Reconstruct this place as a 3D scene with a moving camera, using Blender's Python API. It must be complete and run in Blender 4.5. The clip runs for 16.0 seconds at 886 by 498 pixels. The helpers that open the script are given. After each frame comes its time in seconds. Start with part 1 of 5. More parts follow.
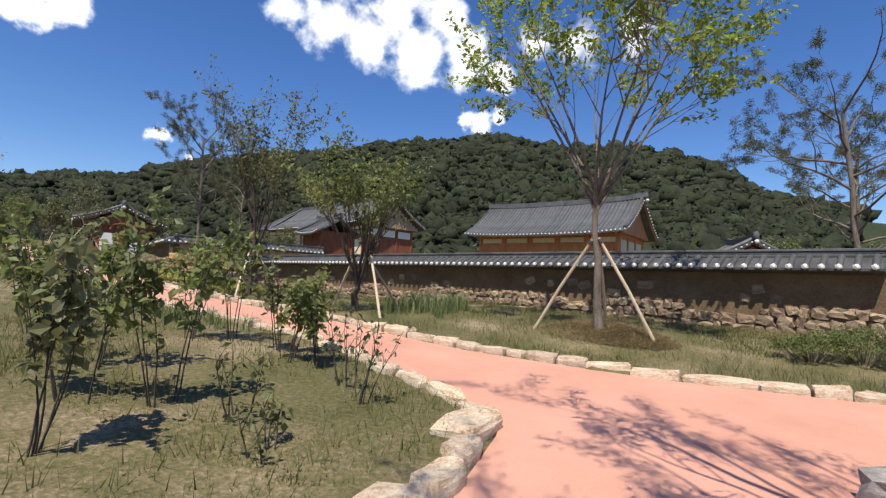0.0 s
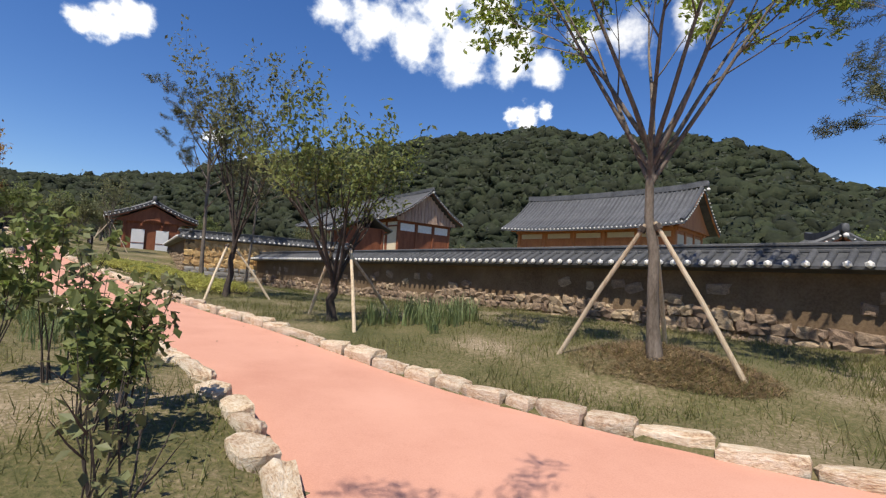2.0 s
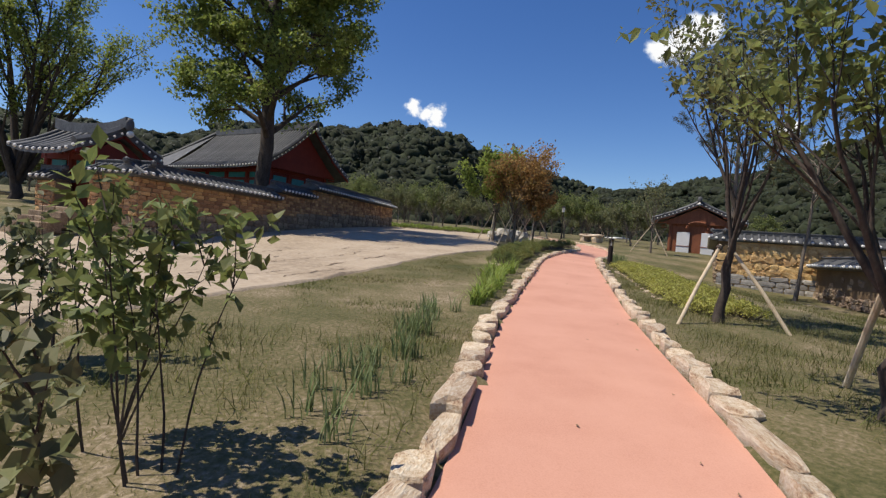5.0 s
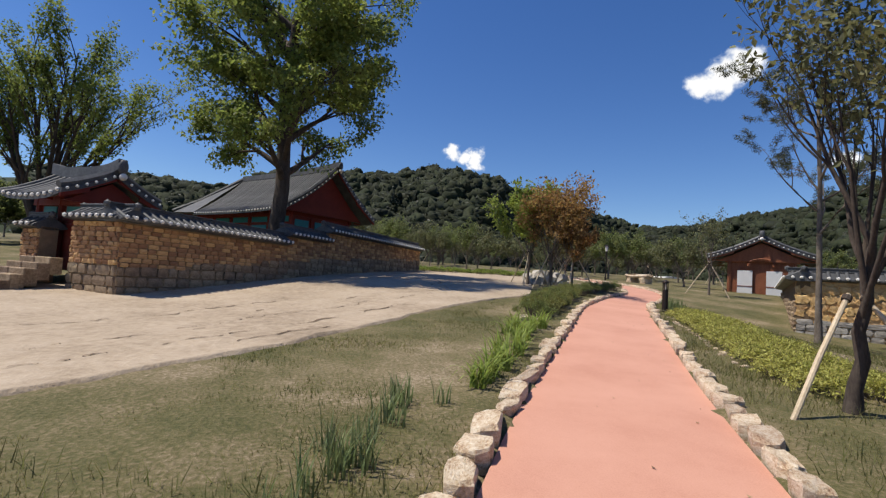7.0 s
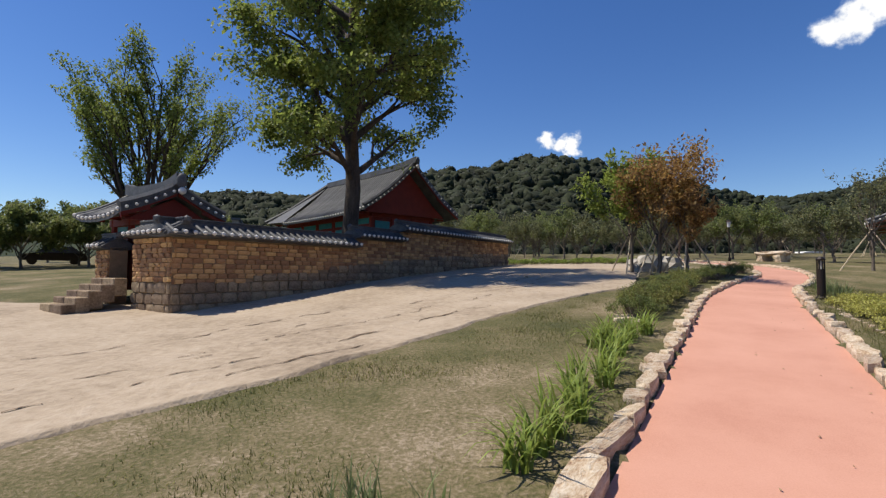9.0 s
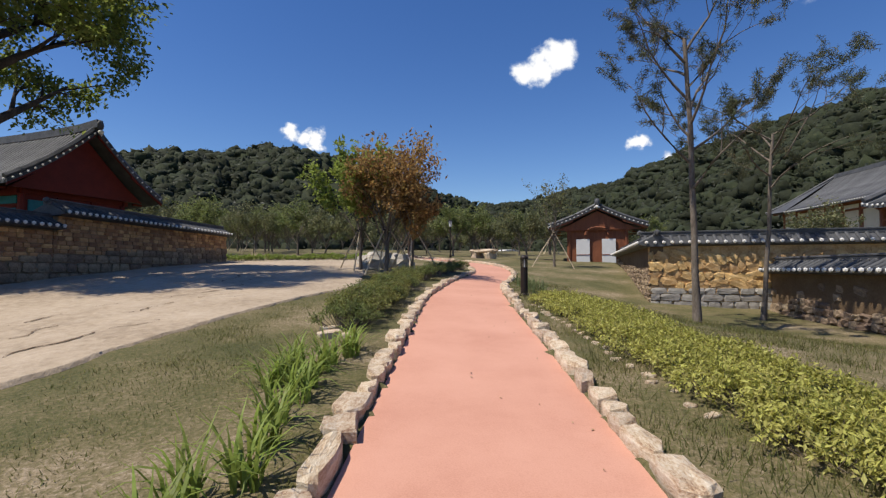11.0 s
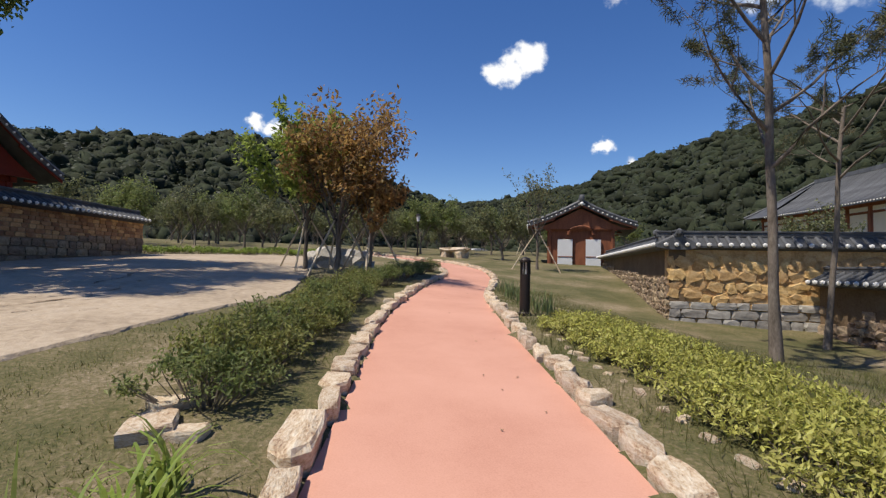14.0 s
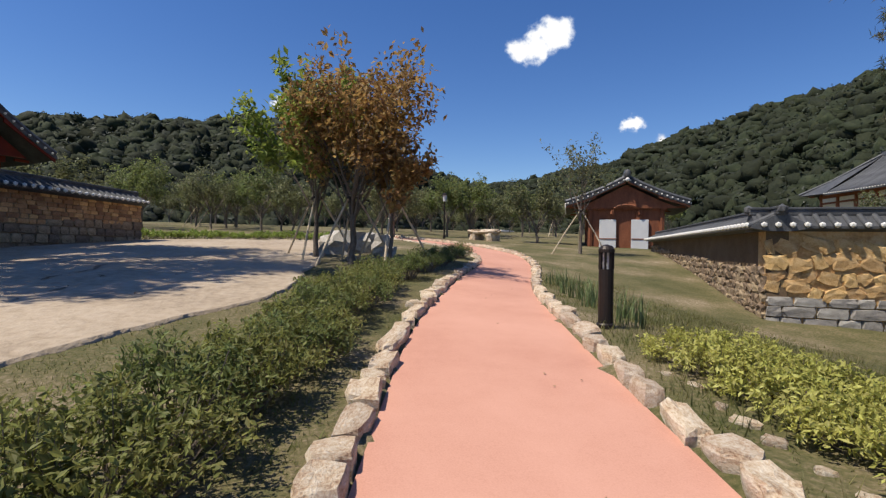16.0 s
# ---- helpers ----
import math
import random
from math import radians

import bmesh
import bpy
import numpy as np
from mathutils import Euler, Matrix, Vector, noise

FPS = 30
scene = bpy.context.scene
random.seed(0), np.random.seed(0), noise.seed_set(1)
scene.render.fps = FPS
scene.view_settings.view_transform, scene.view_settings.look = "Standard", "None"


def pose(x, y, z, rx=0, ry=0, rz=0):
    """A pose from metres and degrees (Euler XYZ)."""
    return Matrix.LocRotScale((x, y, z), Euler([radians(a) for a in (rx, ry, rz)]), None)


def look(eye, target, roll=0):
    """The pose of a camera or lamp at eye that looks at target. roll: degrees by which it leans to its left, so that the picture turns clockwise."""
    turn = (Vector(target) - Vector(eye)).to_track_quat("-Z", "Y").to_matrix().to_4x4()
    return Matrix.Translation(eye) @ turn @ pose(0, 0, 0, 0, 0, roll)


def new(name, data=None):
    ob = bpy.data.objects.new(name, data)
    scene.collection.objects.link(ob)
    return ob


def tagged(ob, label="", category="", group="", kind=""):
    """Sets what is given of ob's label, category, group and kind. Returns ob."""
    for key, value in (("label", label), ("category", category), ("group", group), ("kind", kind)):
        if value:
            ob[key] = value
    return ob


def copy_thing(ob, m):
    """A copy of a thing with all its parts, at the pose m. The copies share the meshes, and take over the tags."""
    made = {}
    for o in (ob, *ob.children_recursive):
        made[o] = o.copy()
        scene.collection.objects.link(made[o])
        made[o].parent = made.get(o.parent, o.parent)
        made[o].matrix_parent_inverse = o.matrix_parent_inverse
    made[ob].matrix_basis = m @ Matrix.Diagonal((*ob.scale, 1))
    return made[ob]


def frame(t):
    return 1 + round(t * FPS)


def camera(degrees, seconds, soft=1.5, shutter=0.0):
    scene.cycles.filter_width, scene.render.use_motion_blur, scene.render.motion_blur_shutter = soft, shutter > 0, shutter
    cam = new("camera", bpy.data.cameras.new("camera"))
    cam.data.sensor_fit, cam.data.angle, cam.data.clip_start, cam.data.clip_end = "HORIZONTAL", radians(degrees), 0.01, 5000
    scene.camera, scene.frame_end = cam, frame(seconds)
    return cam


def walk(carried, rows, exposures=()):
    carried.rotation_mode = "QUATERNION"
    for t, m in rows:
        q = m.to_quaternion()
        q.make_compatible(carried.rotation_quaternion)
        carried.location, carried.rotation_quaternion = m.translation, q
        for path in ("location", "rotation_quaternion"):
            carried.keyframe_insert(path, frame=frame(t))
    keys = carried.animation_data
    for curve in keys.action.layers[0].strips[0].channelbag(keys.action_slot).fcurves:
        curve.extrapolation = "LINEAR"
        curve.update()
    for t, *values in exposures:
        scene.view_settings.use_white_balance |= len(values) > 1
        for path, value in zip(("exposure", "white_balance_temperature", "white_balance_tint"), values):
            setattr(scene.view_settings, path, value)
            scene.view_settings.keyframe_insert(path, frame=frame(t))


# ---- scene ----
cam = camera(83.5, 16.0, 1.3)
PATH = [
    (0, (2.319, 0.164, 1.589), (1.647, 2.042, 1.729), 2.8),
    (0.5, (2.324, 0.924, 1.615), (1.646, 2.801, 1.747), 2.9),
    (1, (2.28, 1.595, 1.658), (1.568, 3.461, 1.766), 4.0),
    (1.5, (2.272, 2.361, 1.697), (1.494, 4.201, 1.808), 4.0),
    (2, (2.16, 3.005, 1.732), (1.318, 4.816, 1.852), 3.1),
    (2.5, (2.07, 3.699, 1.743), (1.176, 5.484, 1.86), 2.2),
    (3, (1.912, 4.355, 1.769), (0.829, 6.035, 1.839), 3.4),
    (3.3, (1.694, 4.783, 1.752), (0.499, 6.386, 1.813), 4.3),
    (3.5, (1.582, 5.039, 1.762), (0.245, 6.526, 1.787), 3.0),
    (4, (1.23, 5.596, 1.855), (-0.459, 6.667, 1.851), 4.8),
    (4.5, (0.696, 6.165, 1.886), (-1.213, 6.759, 1.857), 5.3),
    (5, (0.014, 6.479, 1.936), (-1.977, 6.67, 1.914), 4.8),
    (5.2, (-0.233, 6.578, 1.938), (-2.232, 6.597, 1.9), 7.0),
    (7.3, (-2.695, 7.45, 2.136), (-4.688, 7.491, 2.302), 3.1),
    (7.5, (-2.919, 7.533, 2.133), (-4.911, 7.601, 2.299), 2.2),
    (8, (-3.515, 7.672, 2.194), (-5.507, 7.561, 2.335), 0.3),
    (8.5, (-4.145, 7.83, 2.22), (-6.12, 7.539, 2.342), 0.6),
    (8.6, (-4.262, 7.859, 2.223), (-6.234, 7.545, 2.34), 0.4),
    (9, (-4.707, 8.014, 2.24), (-6.666, 7.626, 2.34), 0.2),
    (9.5, (-5.267, 8.199, 2.224), (-7.251, 7.954, 2.294), 0.2),
    (10, (-5.778, 8.326, 2.289), (-7.763, 8.554, 2.362), 0.5),
    (10.2, (-6.01, 8.413, 2.304), (-7.981, 8.747, 2.379), 0.3),
    (12.3, (-8.655, 9.427, 2.387), (-10.49, 10.217, 2.477), -0.1),
    (12.5, (-8.939, 9.48, 2.389), (-10.784, 10.245, 2.472), 0.1),
    (13, (-9.462, 9.725, 2.444), (-11.339, 10.413, 2.503), -0.5),
    (13.5, (-10.067, 9.844, 2.502), (-11.946, 10.528, 2.553), 2.0),
    (14, (-10.705, 10.044, 2.483), (-12.561, 10.785, 2.556), 1.2),
    (14.5, (-11.339, 10.182, 2.516), (-13.206, 10.893, 2.61), -0.2),
    (15, (-11.961, 10.31, 2.545), (-13.81, 11.066, 2.634), 1.3),
    (15.5, (-12.62, 10.591, 2.585), (-14.481, 11.324, 2.613), 0.8),
    (16, (-13.196, 10.755, 2.618), (-15.088, 11.405, 2.615), 0.9),
]
walk(cam, [(t, look(eye, target, roll)) for t, eye, target, roll in PATH], [(0, 0.36), (2.5, 0.22), (5, 0.06), (9, 0.1), (12.5, 0.08), (16, 0.14)])

# ---- world, sun, clouds ----
SUN_AZ = (0.05, -1.0)
SUN_EL = radians(61)
world = bpy.data.worlds.new("sky")
scene.world = world
world.use_nodes = True
wt = world.node_tree
sky = wt.nodes.new("ShaderNodeTexSky")
sky.sky_type = "NISHITA"
sky.sun_disc = False
sky.sun_elevation = SUN_EL
sky.sun_rotation = math.atan2(SUN_AZ[0], SUN_AZ[1])
sky.altitude = 300
sky.air_density, sky.dust_density, sky.ozone_density = 1.0, 0.2, 3.0
tone = wt.nodes.new("ShaderNodeHueSaturation")
tone.inputs["Saturation"].default_value = 1.26
tone.inputs["Hue"].default_value = 0.512
wt.links.new(sky.outputs[0], tone.inputs["Color"])
wt.links.new(tone.outputs[0], wt.nodes["Background"].inputs[0])
wt.nodes["Background"].inputs[1].default_value = 0.113
sun = new("sun", bpy.data.lights.new("sun", "SUN"))
sun.data.energy, sun.data.angle, sun.data.color = 5.0, radians(0.5), (1.0, 0.925, 0.80)
sun.matrix_world = look((0, 0, 60), (-SUN_AZ[0] * math.cos(SUN_EL), -SUN_AZ[1] * math.cos(SUN_EL), 60 - math.sin(SUN_EL)))


# ---- materials ----
def material(name, stops, scale=4.0, rough=0.85, bump=0.3, fine=40.0, metal=0.0, vary=0.0, spec=0.3, dist=0.02, coords="Object", stretch=(1, 1, 1)):
    """Noise at two scales runs through the colour stops; vary shifts the value from object to object or island to island."""
    m = bpy.data.materials.new(name)
    m.use_nodes = True
    n, l = m.node_tree.nodes, m.node_tree.links
    b = n["Principled BSDF"]
    b.inputs["Roughness"].default_value, b.inputs["Metallic"].default_value = rough, metal
    b.inputs["Specular IOR Level"].default_value = spec
    tc = n.new("ShaderNodeTexCoord")
    mp = n.new("ShaderNodeMapping")
    mp.inputs["Scale"].default_value = stretch
    l.new(tc.outputs[coords], mp.inputs[0])
    a, c = n.new("ShaderNodeTexNoise"), n.new("ShaderNodeTexNoise")
    for node, s, d in ((a, scale, 6), (c, fine, 5)):
        node.inputs["Scale"].default_value, node.inputs["Detail"].default_value = s, d
        node.inputs["Roughness"].default_value = 0.65
        l.new(mp.outputs[0], node.inputs["Vector"])
    mix = n.new("ShaderNodeMath")
    mix.operation = "MULTIPLY_ADD"
    mix.inputs[1].default_value = 0.45
    half = n.new("ShaderNodeMath")
    half.operation = "MULTIPLY"
    half.inputs[1].default_value = 0.55
    l.new(a.outputs[0], half.inputs[0])
    l.new(c.outputs[0], mix.inputs[0])
    l.new(half.outputs[0], mix.inputs[2])
    ramp = n.new("ShaderNodeValToRGB")
    e = ramp.color_ramp.elements
    lo, hi = 0.36, 0.64
    while len(e) < len(stops):
        e.new(0.5)
    for i, col in enumerate(stops):
        e[i].position = lo + (hi - lo) * i / max(1, len(stops) - 1)
        e[i].color = (*col, 1)
    l.new(mix.outputs[0], ramp.inputs[0])
    out = ramp.outputs[0]
    if vary:
        hs = n.new("ShaderNodeHueSaturation")
        oi, gi = n.new("ShaderNodeObjectInfo"), n.new("ShaderNodeNewGeometry")
        add = n.new("ShaderNodeMath")
        add.operation = "ADD"
        l.new(oi.outputs["Random"], add.inputs[0])
        l.new(gi.outputs["Random Per Island"], add.inputs[1])
        fr = n.new("ShaderNodeMath")
        fr.operation = "FRACT"
        l.new(add.outputs[0], fr.inputs[0])
        mr = n.new("ShaderNodeMapRange")
        mr.inputs[3].default_value, mr.inputs[4].default_value = 1 - vary, 1 + vary
        l.new(fr.outputs[0], mr.inputs[0])
        l.new(mr.outputs[0], hs.inputs["Value"])
        mh = n.new("ShaderNodeMapRange")
        mh.inputs[3].default_value, mh.inputs[4].default_value = 0.5 - vary * 0.03, 0.5 + vary * 0.03
        l.new(fr.outputs[0], mh.inputs[0])
        l.new(mh.outputs[0], hs.inputs["Hue"])
        l.new(out, hs.inputs["Color"])
        out = hs.outputs[0]
    l.new(out, b.inputs["Base Color"])
    if bump:
        bp = n.new("ShaderNodeBump")
        bp.inputs["Strength"].default_value, bp.inputs["Distance"].default_value = bump, dist
        l.new(mix.outputs[0], bp.inputs["Height"])
        l.new(bp.outputs[0], b.inputs["Normal"])
    return m


def leaf_material(name, stops, vary=0.35, through_light=0.35):
    m = material(name, stops, scale=0.8, fine=9.0, rough=0.55, bump=0, vary=vary, spec=0.35)
    n, l = m.node_tree.nodes, m.node_tree.links
    b = n["Principled BSDF"]
    t = n.new("ShaderNodeBsdfTranslucent")
    l.new(b.inputs["Base Color"].links[0].from_socket, t.inputs[0])
    mx = n.new("ShaderNodeMixShader")
    mx.inputs[0].default_value = through_light
    l.new(b.outputs[0], mx.inputs[1])
    l.new(t.outputs[0], mx.inputs[2])
    l.new(mx.outputs[0], n["Material Output"].inputs[0])
    return m


M_PATH = material("red_paving", ((0.46, 0.22, 0.155), (0.54, 0.278, 0.2), (0.585, 0.31, 0.228)), 0.7, 0.9, 0.25, 90, dist=0.006)
M_SAND = material("pale_sand", ((0.26, 0.20, 0.14), (0.39, 0.31, 0.225), (0.46, 0.375, 0.285)), 0.45, 0.95, 0.9, 7, dist=0.08)
M_GROUND = material("dry_lawn", ((0.052, 0.057, 0.018), (0.088, 0.086, 0.031), (0.132, 0.114, 0.05), (0.21, 0.166, 0.095), (0.34, 0.27, 0.185)), 0.5, 0.95, 1.0, 24, dist=0.06)
# gully soil, its colour darkened to stand in for shade in the grooves
M_GULLY_SHADE = material("shaded_gully_soil", ((0.10, 0.066, 0.04), (0.17, 0.12, 0.08), (0.26, 0.195, 0.135)), 1.6, 0.95, 0.8, 18, dist=0.03)
M_STONE = material("kerb_stone", ((0.26, 0.15, 0.09), (0.50, 0.37, 0.25), (0.62, 0.52, 0.40), (0.70, 0.63, 0.53)), 2.2, 0.85, 0.9, 14, vary=0.16, dist=0.05)
M_TILE = material("roof_tile", ((0.045, 0.046, 0.05), (0.085, 0.087, 0.092), (0.13, 0.13, 0.135)), 2.0, 0.6, 0.25, 30, vary=0.2)
M_WHITE = material("lime_plaster", ((0.62, 0.60, 0.56), (0.78, 0.76, 0.72)), 4.0, 0.85, 0.2, 30)
M_PLASTER = material("earth_plaster", ((0.10, 0.064, 0.037), (0.15, 0.10, 0.058), (0.205, 0.142, 0.085)), 1.3, 0.95, 0.6, 22, dist=0.03)
M_RUBBLE = material("wall_rubble", ((0.13, 0.10, 0.08), (0.28, 0.20, 0.135), (0.42, 0.31, 0.21)), 2.5, 0.9, 0.7, 20, vary=0.35, dist=0.03)
M_ORANGE = material("orange_stone", ((0.36, 0.20, 0.08), (0.56, 0.35, 0.15), (0.66, 0.47, 0.26)), 2.2, 0.9, 0.8, 16, vary=0.22, dist=0.04)
M_ASHLAR = material("grey_ashlar", ((0.22, 0.20, 0.18), (0.36, 0.33, 0.29), (0.48, 0.44, 0.39)), 2.5, 0.9, 0.6, 22, vary=0.2, dist=0.03)
M_BRICK = material("brown_brick", ((0.30, 0.15, 0.062), (0.44, 0.245, 0.115), (0.54, 0.335, 0.18)), 3.0, 0.9, 0.5, 26, vary=0.4, dist=0.02)
M_BASE = material("base_block", ((0.15, 0.105, 0.065), (0.27, 0.195, 0.125), (0.39, 0.295, 0.205)), 2.5, 0.9, 0.6, 20, vary=0.3, dist=0.03)
M_MORTAR = material("clay_mortar", ((0.20, 0.14, 0.085), (0.30, 0.21, 0.13)), 5.0, 0.95, 0.5, 30)
M_WOOD = material("red_brown_timber", ((0.13, 0.045, 0.022), (0.22, 0.075, 0.035), (0.28, 0.105, 0.05)), 3.0, 0.65, 0.3, 40, stretch=(1, 1, 0.25))
M_REDPAINT = material("oxide_red_paint", ((0.13, 0.016, 0.010), (0.19, 0.024, 0.014)), 3.0, 0.6, 0.2, 30)
M_BOARD = material("grey_brown_boards", ((0.28, 0.17, 0.12), (0.40, 0.27, 0.20), (0.47, 0.34, 0.26)), 3.0, 0.75, 0.3, 30, vary=0.12, stretch=(1, 1, 0.2))
M_ORANGEWOOD = material("fresh_pine_timber", ((0.36, 0.13, 0.045), (0.48, 0.19, 0.07), (0.55, 0.25, 0.10)), 3.0, 0.6, 0.2, 30, stretch=(1, 1, 0.25))
M_CREAM = material("cream_plaster", ((0.62, 0.52, 0.36), (0.70, 0.60, 0.43)), 2.0, 0.9, 0.2, 30)
M_PAPER = material("paper_door", ((0.62, 0.61, 0.60), (0.72, 0.71, 0.70)), 2.0, 0.8, 0.1, 30)
M_TEAL = material("teal_paint", ((0.02, 0.15, 0.17), (0.04, 0.22, 0.25)), 3.0, 0.5, 0.2, 30)
M_BLACK = material("dark_metal", ((0.022, 0.016, 0.014), (0.035, 0.026, 0.022)), 4.0, 0.45, 0.1, 40, metal=0.3)
M_STAKE = material("peeled_pole", ((0.34, 0.25, 0.16), (0.50, 0.40, 0.28), (0.60, 0.50, 0.37)), 4.0, 0.8, 0.3, 40, vary=0.15, stretch=(1, 1, 0.2))
M_BARK = material("grey_bark", ((0.075, 0.06, 0.046), (0.15, 0.122, 0.098), (0.225, 0.19, 0.157)), 6.0, 0.95, 0.8, 40, stretch=(1, 1, 0.3))
M_DARKBARK = material("dark_bark", ((0.03, 0.024, 0.02), (0.065, 0.05, 0.042), (0.10, 0.08, 0.065)), 6.0, 0.95, 0.8, 40, stretch=(1, 1, 0.3))
M_WOODS = leaf_material("hill_woods", ((0.012, 0.017, 0.008), (0.021, 0.028, 0.012), (0.038, 0.045, 0.02)), 0.4, 0.15)
M_CANOPY = material("tree_canopy", ((0.012, 0.016, 0.007), (0.020, 0.026, 0.011), (0.036, 0.040, 0.018)), 0.35, 0.9, 0.7, 1.6, vary=0.3, dist=0.5)
M_HILL = material("hill_floor", ((0.012, 0.022, 0.008), (0.025, 0.036, 0.012), (0.035, 0.045, 0.018)), 0.05, 0.95, 0.3, 0.8)


def cloud_material(seed, puffs, soft):
    """White vapour gathered round the puffs (x, y, radius in the cloud's own plane), with a ragged edge."""
    m = bpy.data.materials.new("cloud_vapour")
    m.use_nodes = True
    n, l = m.node_tree.nodes, m.node_tree.links
    n.remove(n["Principled BSDF"])

    def calc(op, a, b=None, c=None):
        node = n.new("ShaderNodeMath")
        node.operation = op
        for k, v in enumerate((a, b, c)):
            if v is None:
                continue
            if isinstance(v, (int, float)):
                node.inputs[k].default_value = v
            else:
                l.new(v, node.inputs[k])
        return node.outputs[0]
    tc = n.new("ShaderNodeTexCoord")
    mean = sum(p[2] for p in puffs) / len(puffs)
    field = None
    for px, py, pr in puffs:
        dist = n.new("ShaderNodeVectorMath")
        dist.operation = "DISTANCE"
        dist.inputs[1].default_value = (px, py, 0)
        l.new(tc.outputs["Object"], dist.inputs[0])
        one = calc("MULTIPLY_ADD", dist.outputs["Value"], -1.0 / pr, 1.0)
        field = one if field is None else calc("SMOOTH_MAX", field, one, 0.35)
    mp = n.new("ShaderNodeMapping")
    mp.inputs["Location"].default_value = (seed * 300, seed * 170, 0)
    l.new(tc.outputs["Object"], mp.inputs[0])
    tex = n.new("ShaderNodeTexNoise")
    tex.inputs["Scale"].default_value, tex.inputs["Detail"].default_value, tex.inputs["Roughness"].default_value = 0.95 / mean, 8, 0.55
    l.new(mp.outputs[0], tex.inputs["Vector"])
    body = calc("ADD", field, calc("MULTIPLY_ADD", tex.outputs[0], 2.3, -1.12))
    mr = n.new("ShaderNodeMapRange")
    mr.interpolation_type = "SMOOTHSTEP"
    mr.inputs[1].default_value, mr.inputs[2].default_value = 0.0, soft * 2.0
    l.new(body, mr.inputs[0])
    em, tr, mx = n.new("ShaderNodeEmission"), n.new("ShaderNodeBsdfTransparent"), n.new("ShaderNodeMixShader")
    col = n.new("ShaderNodeValToRGB")
    col.color_ramp.elements[0].position, col.color_ramp.elements[1].position = 0.1, 0.55
    col.color_ramp.elements[0].color, col.color_ramp.elements[1].color = (0.62, 0.74, 0.93, 1), (1, 1, 1, 1)
    l.new(body, col.inputs[0])
    l.new(col.outputs[0], em.inputs[0])
    em.inputs[1].default_value = 0.95
    l.new(mr.outputs[0], mx.inputs[0])
    l.new(tr.outputs[0], mx.inputs[1])
    l.new(em.outputs[0], mx.inputs[2])
    l.new(mx.outputs[0], n["Material Output"].inputs[0])
    return m


# ---- helpers ----
def mesh(name, verts, faces, mat, parent=None, smooth=False, label=""):
    me = bpy.data.meshes.new(name)
    me.from_pydata([tuple(v) for v in verts], [], [tuple(f) for f in faces])
    if smooth:
        me.shade_smooth()
    me.materials.append(mat)
    ob = new(name, me)
    if parent is not None:
        ob.parent = parent
    if label:
        ob["label"] = label
    return ob


def part(name, bm, mat, parent=None, label="", smooth=False):
    me = bpy.data.meshes.new(name)
    bm.to_mesh(me)
    bm.free()
    if smooth:
        me.shade_smooth()
    me.materials.append(mat)
    ob = new(name, me)
    if parent is not None:
        ob.parent = parent
    if label:
        ob["label"] = label
    return ob


def share(name, me, parent, m):
    ob = new(name, me)
    ob.parent = parent
    ob.matrix_basis = m
    return ob


def thing(name, m, label, category, group="", kind=""):
    ob = new(name)
    ob.matrix_basis = m
    return tagged(ob, label, category, group, kind)


def box(bm, cx, cy, cz, sx, sy, sz, bevel=0.0, m=None):
    r = bmesh.ops.create_cube(bm, size=1, matrix=Matrix.Translation((cx, cy, cz)) @ Matrix.Diagonal((sx, sy, sz, 1)))
    if bevel:
        es = list({e for v in r["verts"] for e in v.link_edges})
        bmesh.ops.bevel(bm, geom=es, offset=bevel, segments=1, affect="EDGES")
    return r["verts"]


def boxpart(name, dims, mat, parent, bevel=0.0, label=""):
    bm = bmesh.new()
    box(bm, *dims, bevel=bevel)
    return part(name, bm, mat, parent, label)


def tube(points, radii, sides=6, cap=True):
    """Vertices and faces of a tapered tube along the points."""
    vs, fs = [], []
    pts = [Vector(p) for p in points]
    for i, p in enumerate(pts):
        d = (pts[min(i + 1, len(pts) - 1)] - pts[max(i - 1, 0)]).normalized()
        a = d.orthogonal().normalized()
        b = d.cross(a)
        for k in range(sides):
            w = 2 * math.pi * k / sides
            vs.append(p + (a * math.cos(w) + b * math.sin(w)) * radii[i])
        if i:
            for k in range(sides):
                k2 = (k + 1) % sides
                fs.append(((i - 1) * sides + k, (i - 1) * sides + k2, i * sides + k2, i * sides + k))
    if cap:
        fs.append(tuple(range(sides))[::-1])
        fs.append(tuple(range((len(pts) - 1) * sides, len(pts) * sides)))
    return vs, fs


def join(items):
    vs, fs = [], []
    for v, f in items:
        o = len(vs)
        vs.extend(v)
        fs.extend(tuple(i + o for i in q) for q in f)
    return vs, fs


def smooth01(a, b, x):
    t = min(1, max(0, (x - a) / (b - a)))
    return t * t * (3 - 2 * t)


# ---- lie of the land ----
FALL = ((-80, 5.2), (-45, 3.25), (-30, 2.4), (-22, 1.85), (-17, 1.52), (-13, 1.27), (-9, 1.0), (-4, 0.77), (0, 0.55), (3, 0.48), (30, 0.3))


